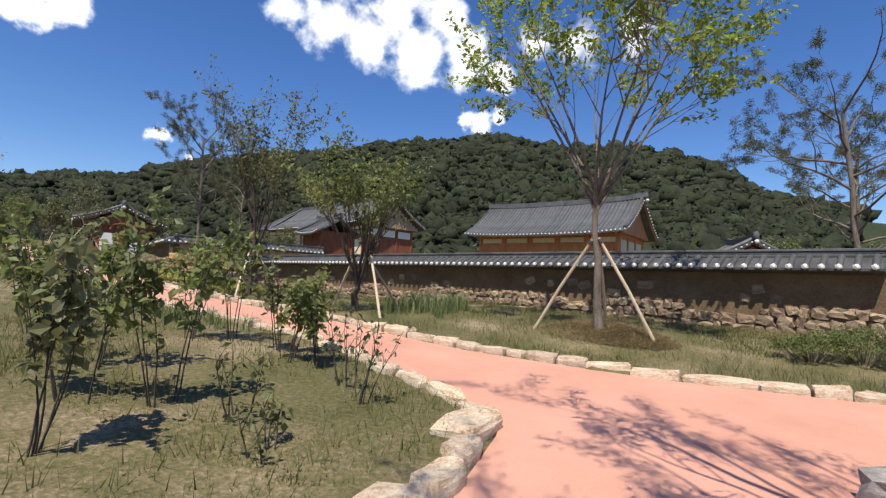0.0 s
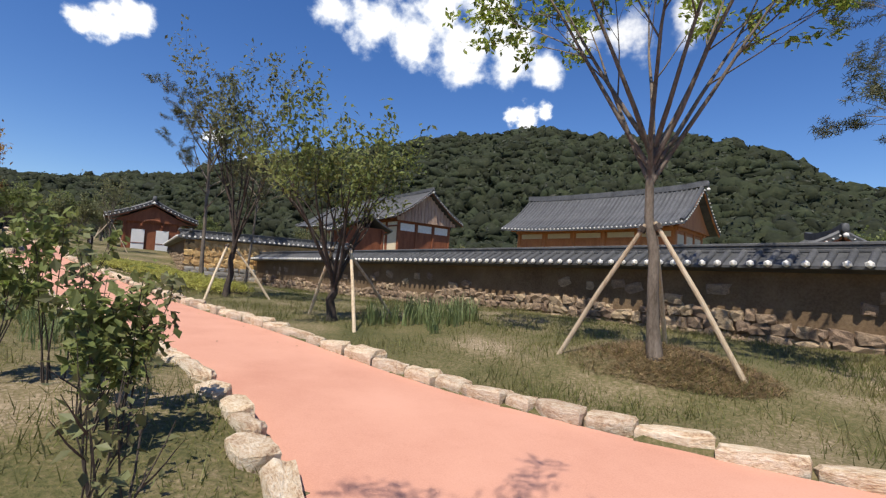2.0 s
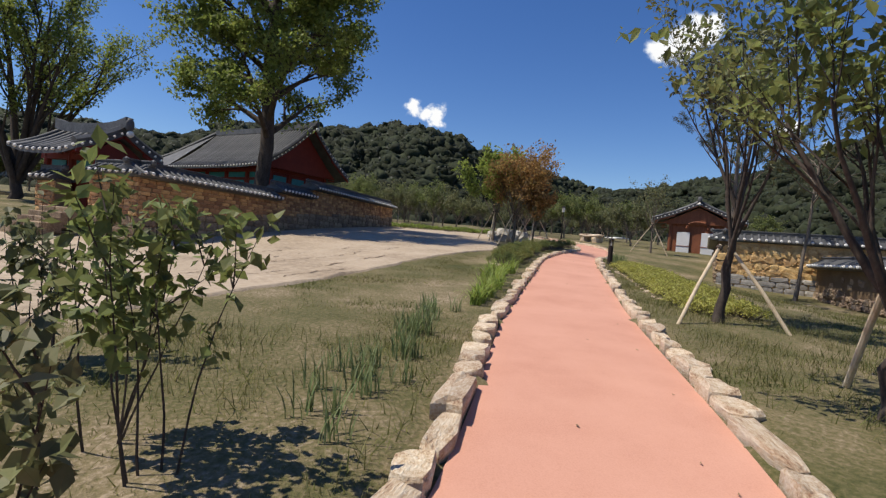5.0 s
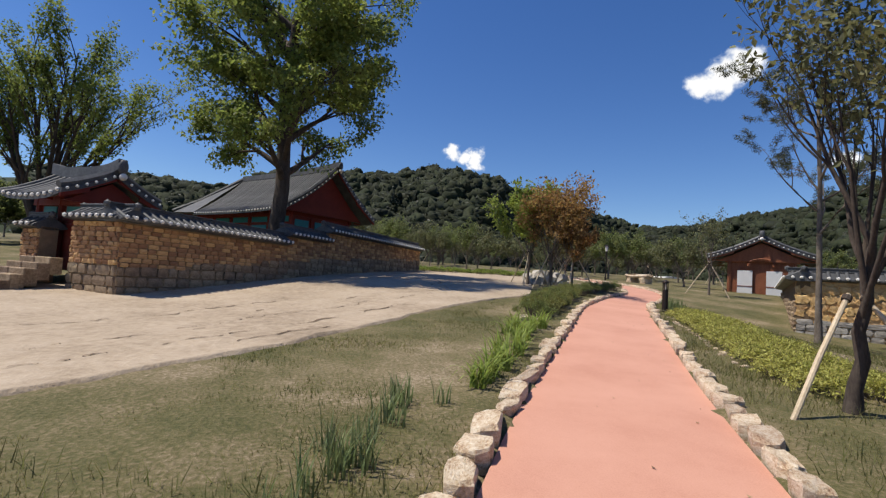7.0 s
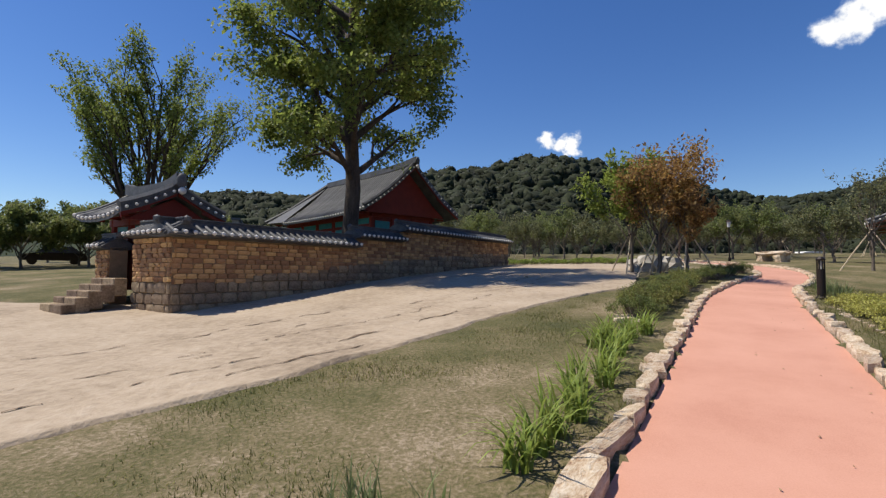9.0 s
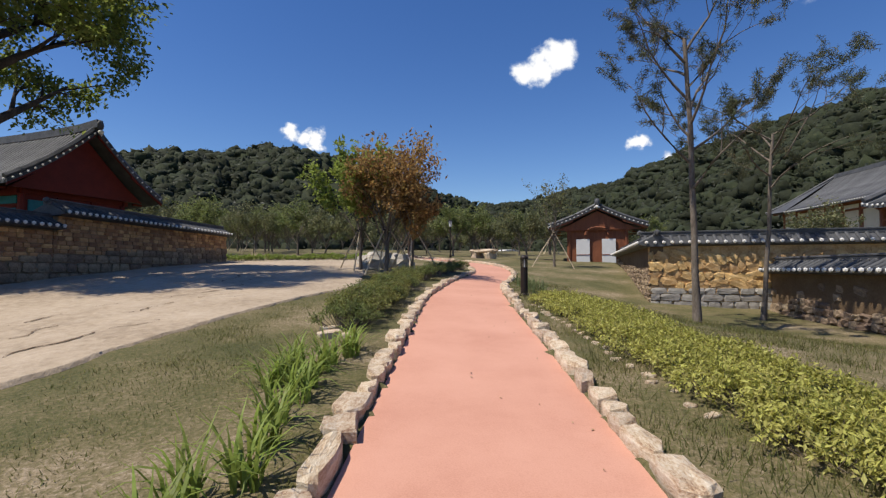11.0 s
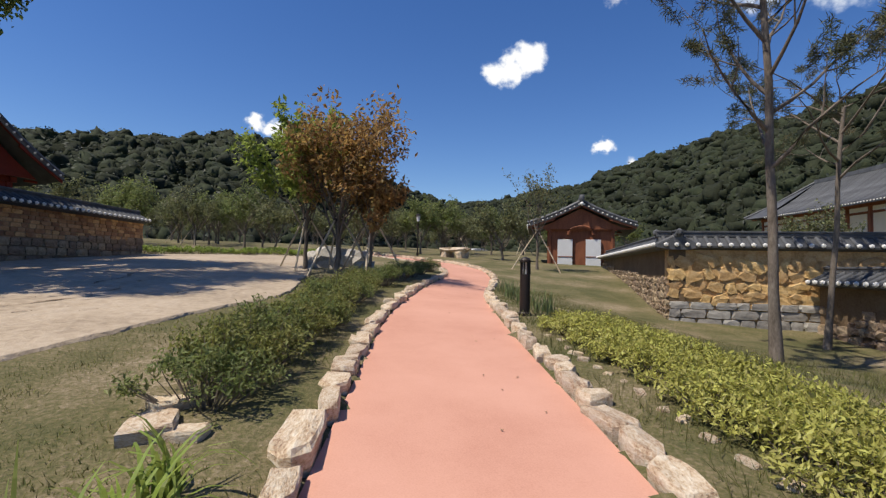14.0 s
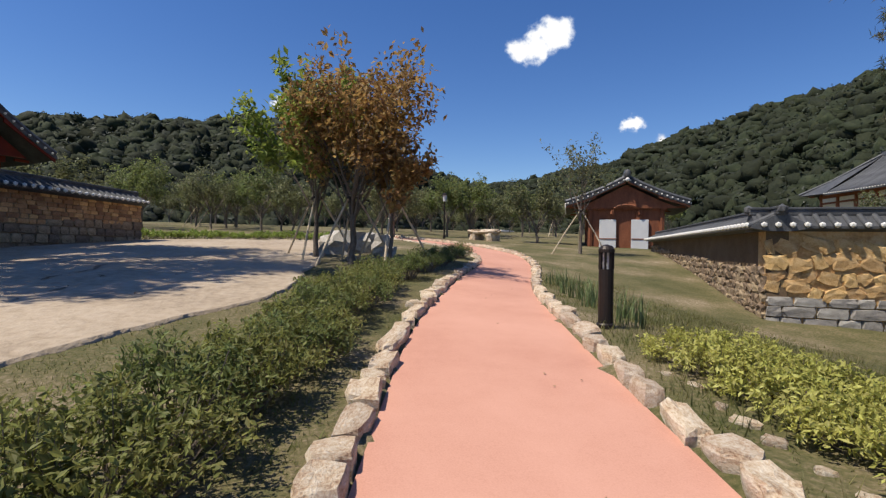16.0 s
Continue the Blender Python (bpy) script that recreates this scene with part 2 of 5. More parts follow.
def land(x, y):
    z = FALL[0][1] if x < -80 else FALL[-1][1]
    for (x0, z0), (x1, z1) in zip(FALL, FALL[1:]):
        if x0 <= x <= x1:
            z = z0 + (z1 - z0) * (x - x0) / (x1 - x0)
            break
    z -= 0.33 * smooth01(-3, 1, x) * (1 - smooth01(-1, 7.6, y))
    z -= 0.38 * math.exp(-((x + 15) ** 2 + (y + 2) ** 2) / 60)
    z -= 0.75 * smooth01(14.5, 20.5, y) * math.exp(-(x + 18.5) ** 2 / 80)
    z += 0.1 * smooth01(-6, 0, x) * max(0, min(4, y - 8.3))
    z += 0.3 * math.exp(-((x - 2) ** 2 + (y - 9.9) ** 2) / 1.6)
    return z


EDGE_R = [(30, 6.9), (12, 7.05), (4.8, 7.2), (2.7, 7.32), (1.0, 7.6), (-0.5, 8.05), (-2.2, 8.62), (-5.2, 9.62), (-8, 10.52), (-11, 11.57), (-14.7, 12.88), (-17, 13.68), (-19.4, 14.58),
          (-21.7, 15.5), (-25.5, 17.6), (-28.5, 19.3), (-32, 20.4), (-38, 20.2), (-48, 18.5)]
EDGE_L = [(1.45, 4.5), (0.55, 5.1), (-0.3, 5.72), (-1.14, 6.22), (-1.8, 6.5), (-2.5, 6.78), (-3.6, 7.13), (-5.4, 7.62), (-7.3, 8.17), (-8.8, 8.7), (-10.4, 9.26), (-12, 9.84), (-14, 10.55), (-16.4, 11.4),
          (-18.8, 12.28), (-20.6, 13.15), (-22.8, 14.3), (-26.2, 16.2), (-29, 17.7), (-32, 18.3), (-38, 18.1), (-48, 16.4)]
BRANCH_L = [(2.0, -9), (1.75, -3), (1.55, 1), (1.45, 3.2), (1.45, 4.5)]
BRANCH_R = [(4.4, -9), (4.1, -2), (3.85, 2.2), (3.9, 3.9), (4.6, 4.3), (12, 4.4), (30, 4.2)]


def resample(pts, step):
    out = []
    for (a, b), (c, d) in zip(pts, pts[1:]):
        n = max(1, round(math.hypot(c - a, d - b) / step))
        out.extend((a + (c - a) * k / n, b + (d - b) * k / n) for k in range(n))
    return out + [pts[-1]]


def soften(pts, rounds=2):
    for _ in range(rounds):
        q = [pts[0]]
        for (a, b), (c, d) in zip(pts, pts[1:]):
            q += [(a * 0.75 + c * 0.25, b * 0.75 + d * 0.25), (a * 0.25 + c * 0.75, b * 0.25 + d * 0.75)]
        pts = q + [pts[-1]]
    return pts


EDGE_R, EDGE_L = soften(EDGE_R), soften(EDGE_L)
OUTLINE = EDGE_R + EDGE_L[::-1] + BRANCH_L[::-1][1:] + BRANCH_R


def off_path(P, outline=None):
    """Signed distance to the path's outline, or another one (inside: minus), for an array of points."""
    poly = np.array(outline or OUTLINE)
    a, b = poly, np.roll(poly, -1, 0)
    best = np.full(len(P), 1e9)
    inside = np.zeros(len(P), bool)
    for p, q in zip(a, b):
        d = q - p
        t = np.clip(((P - p) @ d) / max(1e-9, d @ d), 0, 1)
        best = np.minimum(best, np.hypot(*(P - p - t[:, None] * d).T))
        cross = (p[1] > P[:, 1]) != (q[1] > P[:, 1])
        with np.errstate(divide="ignore", invalid="ignore"):
            xi = (q[0] - p[0]) * (P[:, 1] - p[1]) / (q[1] - p[1]) + p[0]
        inside ^= cross & (P[:, 0] < xi)
    return np.where(inside, -best, best)


def spread(lo, hi, step, reach):
    mid = list(np.arange(lo, hi + step / 2, step))
    s, v = step, hi
    while v < reach:
        s *= 1.28
        v += s
        mid.append(v)
    s, v = step, lo
    while v > -reach:
        s *= 1.28
        v -= s
        mid.insert(0, v)
    return np.array(mid)


# ---- ground, path, sand ----
SAND_E = [(-4.0, 2.6), (-7.5, 3.95), (-8.65, 4.4), (-10.3, 5.15), (-13.7, 6.6), (-15.1, 7.2), (-16.2, 7.7), (-17.4, 8.3), (-19.5, 9.5), (-20.6, 10.5), (-21.4, 10.9), (-22.6, 11.2), (-25, 11.6), (-28, 12.2), (-33, 13), (-38, 13.5)]
SAND_W = [(-4.0, -22), (-8, -22), (-12, -22), (-14, -20), (-16, -10), (-17.5, -3), (-18.5, -0.5), (-22, 0.8), (-26, 2.4), (-29, 3.7), (-32, 5), (-35, 6.2), (-36.5, 8), (-38, 10)]
gx, gy = spread(-36, 9, 0.25, 1500), spread(-9, 27, 0.25, 1500)
GX, GY = np.meshgrid(gx, gy)
flat = np.stack([GX.ravel(), GY.ravel()], 1)
sd = off_path(flat)
gz = np.array([land(x, y) for x, y in flat])
bumps = np.array([noise.noise((x * 0.8, y * 0.8, 0)) * 0.035 + noise.noise((x * 3, y * 3, 5)) * 0.012 for x, y in flat])
gz = gz + np.where(sd < 0.05, -0.08, 0.05 + bumps)
gz -= 0.16 * np.clip(-off_path(flat, soften(SAND_E) + SAND_W[::-1]) / 0.5 - 0.3, 0, 1)
nx, ny = len(gx), len(gy)
quads = [(j * nx + i, j * nx + i + 1, (j + 1) * nx + i + 1, (j + 1) * nx + i) for j in range(ny - 1) for i in range(nx - 1)]
ground = mesh("ground", np.column_stack([flat, gz]), quads, M_GROUND, smooth=True)
tagged(ground, "dry patchy lawn with bare sandy spots", "ground", kind="structure")


def lay(name, left, right, mat, up, across=8, skirt=0.0):
    """A sheet draped between two edges."""
    n = max(len(left), len(right)) * 3

    def along(pts):
        p = np.array(pts)
        s = np.concatenate([[0], np.cumsum(np.hypot(*np.diff(p, axis=0).T))])
        u = np.linspace(0, s[-1], n)
        return np.column_stack([np.interp(u, s, p[:, 0]), np.interp(u, s, p[:, 1])])
    A, B = along(left), along(right)
    vs, fs = [], []
    for i in range(n):
        for k in range(across + 1):
            f = k / across if not skirt else (0, 0.003, *[q / (across - 2) for q in range(1, across - 2)], 0.997, 1)[k]
            x, y = A[i] + (B[i] - A[i]) * f
            vs.append((x, y, land(x, y) + up - (skirt if k in (0, across) else 0.0)))
    w = across + 1
    for i in range(n - 1):
        for k in range(across):
            fs.append((i * w + k, i * w + k + 1, (i + 1) * w + k + 1, (i + 1) * w + k))
    return mesh(name, vs, fs, mat, smooth=True)


tagged(lay("path", EDGE_L, [p for p in EDGE_R if p[0] < 4.0], M_PATH, 0.0), "smooth salmon-red paved footpath", "footpath", kind="structure")
tagged(lay("path_branch", [(1.9, -9), (1.7, -3), (1.5, 1), (1.42, 3.2), (1.42, 4.52), (1.0, 6.2), (3.0, 7.3)], [(4.4, -9), (4.1, -2), (3.85, 2.2), (3.95, 3.9), (4.6, 4.5), (12, 5.5), (12, 7.05)], M_PATH, 0.004, 16),
       "salmon-red paved side path joining the footpath", "footpath", kind="structure")

sand_edge = [(x + 0.12 * noise.noise((x * 1.3, y * 1.3, 3)), y + 0.18 * noise.noise((x * 1.3, y * 1.3, 9))) for x, y in resample(soften(SAND_E), 0.35)]
# rain gullies: winding grooves that run down the yard beside its lawn edge
GULLIES = ((-7.0, -17.5, 1.25, 0.0), (-10.5, -21.0, 2.5, 4.0), (-8.5, -13.0, 0.45, 2.2), (-13.5, -24.0, 3.6, 7.1), (-6.0, -11.5, 2.3, 9.3), (-9.0, -18.5, 4.9, 5.7), (-18.5, -28.0, 2.2, 1.4), (-20, -31, 4.2, 3.3))
edge_x, edge_y = np.array(sorted(SAND_E)).T


def gully_line(x, away, k):
    return away + 0.55 * noise.noise((x * 0.35, k, 0)) + 0.22 * noise.noise((x * 1.6, k, 3)) + 0.06 * noise.noise((x * 6, k, 5))


def gully(x, y):
    off = np.interp(x, edge_x, edge_y) - y
    z = 0.014 * noise.noise((x * 1.1, y * 1.1, 21)) + 0.008 * noise.noise((x * 3.7, y * 3.7, 23))
    for x1, x0, away, k in GULLIES:
        if x0 < x < x1:
            line = gully_line(x, away, k)
            fade = smooth01(x0, x0 + 1.5, x) * (1 - smooth01(x1 - 1.5, x1, x)) * max(0, min(1, 0.6 + 1.6 * noise.noise((x * 0.8, k, 8))))
            d = off - line
            z -= 0.03 * fade * (math.exp(-(d / 0.45) ** 2) if d < 0 else math.exp(-(d / 0.13) ** 2))
    return z


yard = lay("sand_yard", sand_edge, SAND_W, M_SAND, 0.095, 170, 0.2)
for v in yard.data.vertices:
    v.co.z += gully(v.co.x, v.co.y)
# dark ribbons along the gullies: worn soil with the groove's shade painted in
for x1, x0, away, k in GULLIES:
    vs, fs = [], []
    xs = np.arange(x0 + 0.3, x1 - 0.3, 0.06)
    for i, x in enumerate(xs):
        y = float(np.interp(x, edge_x, edge_y)) - gully_line(x, away, k)
        wide = max(0.0, 0.008 + 0.15 * noise.noise((x * 0.9, k, 8)) + 0.07 * noise.noise((x * 4, k, 11)))
        for q in (-0.4, 0.2, 0.6):
            yy = y + q * wide + 0.02 * noise.noise((x * 9, k + q, 2))
            vs.append((x, yy, land(x, yy) + 0.095 + gully(x, yy) + (0.012 if wide > 0.004 else -0.05)))
        if i:
            fs += [(3 * i - 3 + q, 3 * i + q, 3 * i + 1 + q, 3 * i - 2 + q) for q in (0, 1)]
    tagged(mesh("rain_gully", vs, fs, M_GULLY_SHADE), "narrow strip of soil darkened as the shade in a rain gully", "gully", kind="structure")
tagged(yard, "pale bare sandy yard with shallow rain gullies", "yard", kind="structure")


# ---- kerb stones ----
def rock(seed, sx, sy, sz, rough=0.16, cuts=1):
    rng = random.Random(seed)
    bm = bmesh.new()
    bmesh.ops.create_cube(bm, size=1)
    bmesh.ops.subdivide_edges(bm, edges=bm.edges[:], cuts=cuts, use_grid_fill=True)
    for v in bm.verts:
        c = v.co
        k = 1 - 0.22 * max(0, (abs(c.x) + abs(c.y) + abs(c.z) - 0.8))
        j = Vector((rng.uniform(-1, 1), rng.uniform(-1, 1), rng.uniform(-1, 1))) * rough
        v.co = Vector(((c.x * k + j.x) * sx, (c.y * k + j.y) * sy, (c.z * k + j.z * 0.8) * sz))
    bmesh.ops.triangulate(bm, faces=bm.faces[:])
    me = bpy.data.meshes.new("stone")
    bm.to_mesh(me)
    bm.free()
    return me


def slab(seed):
    """A rough flat-topped stone: an uneven outline, a broken edge and a nearly level top."""
    rng = random.Random(seed)
    n = 9
    vs, fs = [], []
    turn = [2 * math.pi * (k + rng.uniform(-0.25, 0.25)) / n for k in range(n)]
    reach = [rng.uniform(0.93, 1.05) for k in range(n)]
    tilt_x, tilt_y = rng.uniform(-0.12, 0.12), rng.uniform(-0.12, 0.12)
    for z, grow_by in ((-0.5, 0.95), (0.3, 1.0), (0.48, 0.9)):
        for w, r in zip(turn, reach):
            c, q = math.cos(w), math.sin(w)
            f = 0.5 * r * grow_by * rng.uniform(0.95, 1.04) / max(abs(c), abs(q)) ** 0.94
            vs.append((f * c, f * q, z + rng.uniform(-0.07, 0.07) + (f * c * tilt_x + f * q * tilt_y) * (z > 0)))
    vs.append((rng.uniform(-0.15, 0.15), rng.uniform(-0.15, 0.15), 0.5 + rng.uniform(-0.04, 0.06)))
    for i in range(2):
        for k in range(n):
            k2 = (k + 1) % n
            fs += [(i * n + k, i * n + k2, (i + 1) * n + k2), (i * n + k, (i + 1) * n + k2, (i + 1) * n + k)]
    fs += [(2 * n + k, 2 * n + (k + 1) % n, 3 * n) for k in range(n)]
    me = bpy.data.meshes.new("stone")
    me.from_pydata(vs, [], fs)
    me.materials.append(M_STONE)
    return me


KERB_MESHES = [slab(i) for i in range(14)]


def kerb_line(name, pts, side, label, seed, big=1.0, wide=(0.2, 0.38), high=(0.17, 0.24)):
    rng = random.Random(seed)
    line = thing(name, Matrix(), label, "kerb", kind="structure")
    p = np.array(pts)
    s = np.concatenate([[0], np.cumsum(np.hypot(*np.diff(p, axis=0).T))])
    u = 0.0
    while u < s[-1] - 0.3:
        L = rng.uniform(0.3, 0.62) * big
        if rng.random() < 0.18:
            L *= 1.45
        w = rng.uniform(*wide) * big
        hgt = rng.uniform(*high)
        x, y = np.interp(u + L / 2, s, p[:, 0]), np.interp(u + L / 2, s, p[:, 1])
        x2, y2 = np.interp(u + L / 2 + 0.2, s, p[:, 0]), np.interp(u + L / 2 + 0.2, s, p[:, 1])
        ang = math.atan2(y2 - y, x2 - x)
        nxn, nyn = -math.sin(ang) * side, math.cos(ang) * side
        out = w / 2 + rng.uniform(-0.02, 0.04)
        x, y = x + nxn * out, y + nyn * out
        m = pose(x, y, land(x, y) + rng.uniform(0.0, 0.025), rng.uniform(-5, 5), rng.uniform(-4, 4), math.degrees(ang) + rng.choice((0, 180)) + rng.uniform(-9, 9)) @ Matrix.Diagonal((L, w, hgt, 1))
        share("kerb_stone", rng.choice(KERB_MESHES), line, m)
        u += L * 0.97 + rng.uniform(0.0, 0.03)
    return line


kerb_line("kerb_1", [q for q in EDGE_R if q[0] < 9], -1, "kerb of rough pale cream stones along the path", 3, 1.0, (0.17, 0.28), (0.17, 0.25))
kerb_line("kerb_2", EDGE_L, 1, "kerb of rough tan and cream stones beside the lawn", 4, 1.0, (0.16, 0.3), (0.16, 0.22))
kerb_line("kerb_3", [(1.6, 0.5)] + BRANCH_L[3:], 1, "kerb of large rough stones at the path corner", 5, 1.25)
kerb_line("kerb_4", [(3.95, 1.0), (3.95, 3.9), (4.6, 4.3), (9, 4.35)], -1, "kerb of large rough boulders at the path corner", 6, 1.3)



# ---- tiled copings and roofs ----
def half_round(length, r, sides=6, drop=None):
    """A half-round cover tile along +y from 0 to length; drop gives the height along it."""
    vs, fs = [], []
    n = 5 if drop else 1
    for i in range(n + 1):
        y = length * i / n
        z0 = drop(i / n) if drop else 0
        for k in range(sides + 1):
            w = math.pi * k / sides
            vs.append((r * math.cos(w), y, z0 + r * math.sin(w)))
    s = sides + 1
    for i in range(n):
        for k in range(sides):
            fs.append((i * s + k, i * s + k + 1, (i + 1) * s + k + 1, (i + 1) * s + k))
    fs.append(tuple(range(n * s, n * s + s))[::-1])
    return vs, fs


def data(name, vs, fs, mat, smooth=False):
    me = bpy.data.meshes.new(name)
    me.from_pydata([tuple(v) for v in vs], [], fs)
    if smooth:
        me.shade_smooth()
    me.materials.append(mat)
    return me


def cap_mesh(r, thick):
    bm = bmesh.new()
    bmesh.ops.create_icosphere(bm, subdivisions=1, radius=1, matrix=Matrix.Diagonal((r, thick, r * 0.9, 1)))
    me = bpy.data.meshes.new("tile_end")
    bm.to_mesh(me)
    bm.free()
    me.materials.append(M_WHITE)
    return me


CAP = cap_mesh(0.07, 0.06)
COVER = data("cover_tile", *half_round(0.57, 0.062, drop=lambda t: -0.29 * t), M_TILE, True)


def coping(wall, L, eave, half=0.57, rise=0.30, both=True, x0=0.0):
    """Tiled coping along local x, from x0 to x0 + L; visible side is +y."""
    prof = [(-half, eave), (-half, eave + 0.05), (-0.1, eave + rise), (0.1, eave + rise), (half, eave + 0.05), (half, eave), (0.2, eave - 0.06), (-0.2, eave - 0.06)]
    vs = [(x0 + dx, y, z) for dx in (0, L) for y, z in prof]
    k = len(prof)
    fs = [(i, (i + 1) % k, k + (i + 1) % k, k + i) for i in range(k)] + [tuple(range(k))[::-1], tuple(range(k, 2 * k))]
    mesh("coping_bed", vs, fs, M_TILE, wall)
    bm = bmesh.new()
    for q, (w, z) in enumerate(((0.24, 0.0), (0.2, 0.06), (0.24, 0.12))):
        box(bm, x0 + L / 2, 0, eave + rise + 0.03 + z, L + 0.08, w, 0.055, 0.008)
    part("ridge_tiles", bm, M_TILE, wall)
    n = max(2, round(L / 0.27))
    rest = []
    for i in range(n):
        x = x0 + (i + 0.5) * L / n
        share("cover_tile", COVER, wall, Matrix.Translation((x, 0.05, eave + rise + 0.03)) @ Matrix.Diagonal((1, half / 0.57, 1, 1)))
        share("tile_end", CAP, wall, Matrix.Translation((x, half + 0.05, eave + 0.075)))
        v, f = half_round(0.52, 0.06)
        rest.append(([(x - a, -0.05 - b, eave + rise + 0.02 + c - 0.27 * b / 0.52) for a, b, c in v], f))
    mesh("back_tiles", *join(rest), M_TILE, wall)["kind"] = "stuff"
    bm = bmesh.new()
    for xx in (x0 - 0.03, x0 + L + 0.03):
        bmesh.ops.create_icosphere(bm, subdivisions=1, radius=0.11, matrix=Matrix.Translation((xx, 0, eave + rise + 0.12)))
    part("ridge_end", bm, M_TILE, wall)


def frame_at(p, d, z=0.0):
    """Local x along d, local y to its left, at p."""
    return Matrix.Translation((p[0], p[1], z)) @ Matrix.Rotation(math.atan2(d[1], d[0]), 4, "Z")


PIECES = {}


def pieces_of(mat, rough):
    key = (mat.name, rough)
    if key not in PIECES:
        PIECES[key] = []
        for i in range(7):
            me = rock(100 + i, 1, 1, 1, rough)
            me.materials.append(mat)
            PIECES[key].append(me)
    return PIECES[key]


def wall_body(wall, L, y_out, thick, base, top, mat, x0=0.0):
    """The core of a wall: visible face at local y = y_out, foot follows base(x)."""
    n = max(2, int(L / 1.0))
    vs, fs = [], []
    for i in range(n + 1):
        x = x0 + L * i / n
        b = base(x) - 0.3
        vs += [(x, y_out, b), (x, y_out, top), (x, y_out - thick, top), (x, y_out - thick, b)]
    for i in range(n):
        for k in range(4):
            k2 = (k + 1) % 4
            fs.append((i * 4 + k, i * 4 + k2, i * 4 + 4 + k2, i * 4 + 4 + k))
    fs += [(3, 2, 1, 0), (n * 4, n * 4 + 1, n * 4 + 2, n * 4 + 3)]
    ob = mesh("wall_core", vs, fs, mat, wall)
    bmf = bmesh.new()
    bmf.from_mesh(ob.data)
    bmesh.ops.recalc_face_normals(bmf, faces=bmf.faces[:])
    bmf.to_mesh(ob.data)
    bmf.free()


def courses(wall, name, L, y_out, low, high, hgt, lmin, lmax, mat, seed, rough=0.06, proud=0.05, x0=0.0, wild=0.0, skip=0.0, limit=300):
    """Rows of stones or bricks on the visible face between low(x) and high(x)."""
    rng = random.Random(seed)
    kinds = pieces_of(mat, rough)
    z = min(low(x0), low(x0 + L), low(x0 + L / 2))
    zmax = max(high(x0), high(x0 + L))
    made, extra = 0, []
    while z < zmax:
        hh = hgt * rng.uniform(0.85, 1.15)
        x = x0 - rng.uniform(0, lmax * 0.5)
        while x < x0 + L:
            ln = rng.uniform(lmin, lmax)
            xa, xb = max(x, x0), min(x + ln, x0 + L)
            c = (xa + xb) / 2
            if xb - xa > 0.06 and z + hh > low(c) - 0.05 and z + hh * 0.6 < high(c) and rng.random() >= skip:
                top = min(z + hh, high(c))
                m = (Matrix.Translation((c, y_out + rng.uniform(-0.02, 0.02), (z + top) / 2 + rng.uniform(-1, 1) * wild * 0.3 * hgt))
                     @ Euler((0, rng.uniform(-1, 1) * wild * 0.5, rng.uniform(-0.03, 0.03))).to_matrix().to_4x4() @ Matrix.Diagonal(((xb - xa) * 0.965, proud * 2, (top - z) * 0.93, 1)))
                if made < limit:
                    share(name, rng.choice(kinds), wall, m)
                    made += 1
                else:
                    extra.append((m, rng.choice(kinds)))
            x += ln
        z += hh
    if extra:
        vs, fs = [], []
        for m, me in extra:
            o = len(vs)
            vs += [m @ v.co for v in me.vertices]
            fs += [tuple(i + o for i in p.vertices) for p in me.polygons]
        mesh(name + "_rest", vs, fs, mat, wall)["kind"] = "stuff"


def along(p, d):
    return lambda x: land(p[0] + d[0] * x, p[1] + d[1] * x) + 0.05


# long earth-plastered wall behind the staked trees; its visible side faces the path
A0, A1 = (7.2, 12.1), (-19.0, 24.2)
dA = Vector((A1[0] - A0[0], A1[1] - A0[1])).normalized()
LA = math.hypot(A1[0] - A0[0], A1[1] - A0[1])
wall_a = thing("wall_south", frame_at(A0, dA), "long earth-plastered wall on a rubble stone foot under a dark tiled coping", "wall", kind="structure")
bA = along(A0, dA)
wall_body(wall_a, LA, 0.22, 0.44, bA, 2.28, M_PLASTER)
coping(wall_a, LA, 2.22)
courses(wall_a, "rubble_stone", LA, 0.22, bA, lambda x: bA(x) + 0.5 + 0.12 * math.sin(x * 1.7), 0.2, 0.16, 0.42, M_RUBBLE, 11, 0.17, 0.09, wild=0.5)
courses(wall_a, "set_stone", LA, 0.21, lambda x: bA(x) + 0.65, lambda x: 2.0, 0.2, 0.2, 0.45, M_RUBBLE, 12, 0.16, 0.035, wild=0.7, skip=0.82)

# wall with the orange stone face beside the gate
S0 = (-21.2, 21.0)
dS, dSr = Vector((-0.835, 0.55)), Vector((-0.55, -0.835))
wall_s = thing("wall_east", frame_at(S0, dS), "earth wall on a grey stone foot stepping up to the gate", "wall", kind="structure")
bS = along(S0, dS)
wall_body(wall_s, 15.5, 0.0, 0.44, bS, 3.22, M_PLASTER)
coping_s = thing("wall_coping", frame_at(S0, dS) @ Matrix.Translation((-0.2, -0.22, 0)), "dark tiled coping with white tile ends", "coping", kind="structure")
coping(coping_s, 15.7, 3.16)
courses(wall_s, "rubble_stone", 15.5, 0.0, bS, lambda x: max(bS(x) + 0.35, 2.35 + x * 0.02), 0.2, 0.16, 0.45, M_BASE, 21, 0.17, 0.08, wild=0.5)
P_R = (S0[0] + 0.55 * 9, S0[1] + 0.835 * 9)
wall_r = thing("wall_north", frame_at(P_R, dSr), "wall of orange rubble over grey coursed stone, tiled coping", "wall", kind="structure")
bR = along(P_R, dSr)
wall_body(wall_r, 9.0, -0.01, 0.44, bR, 3.22, M_ORANGE)
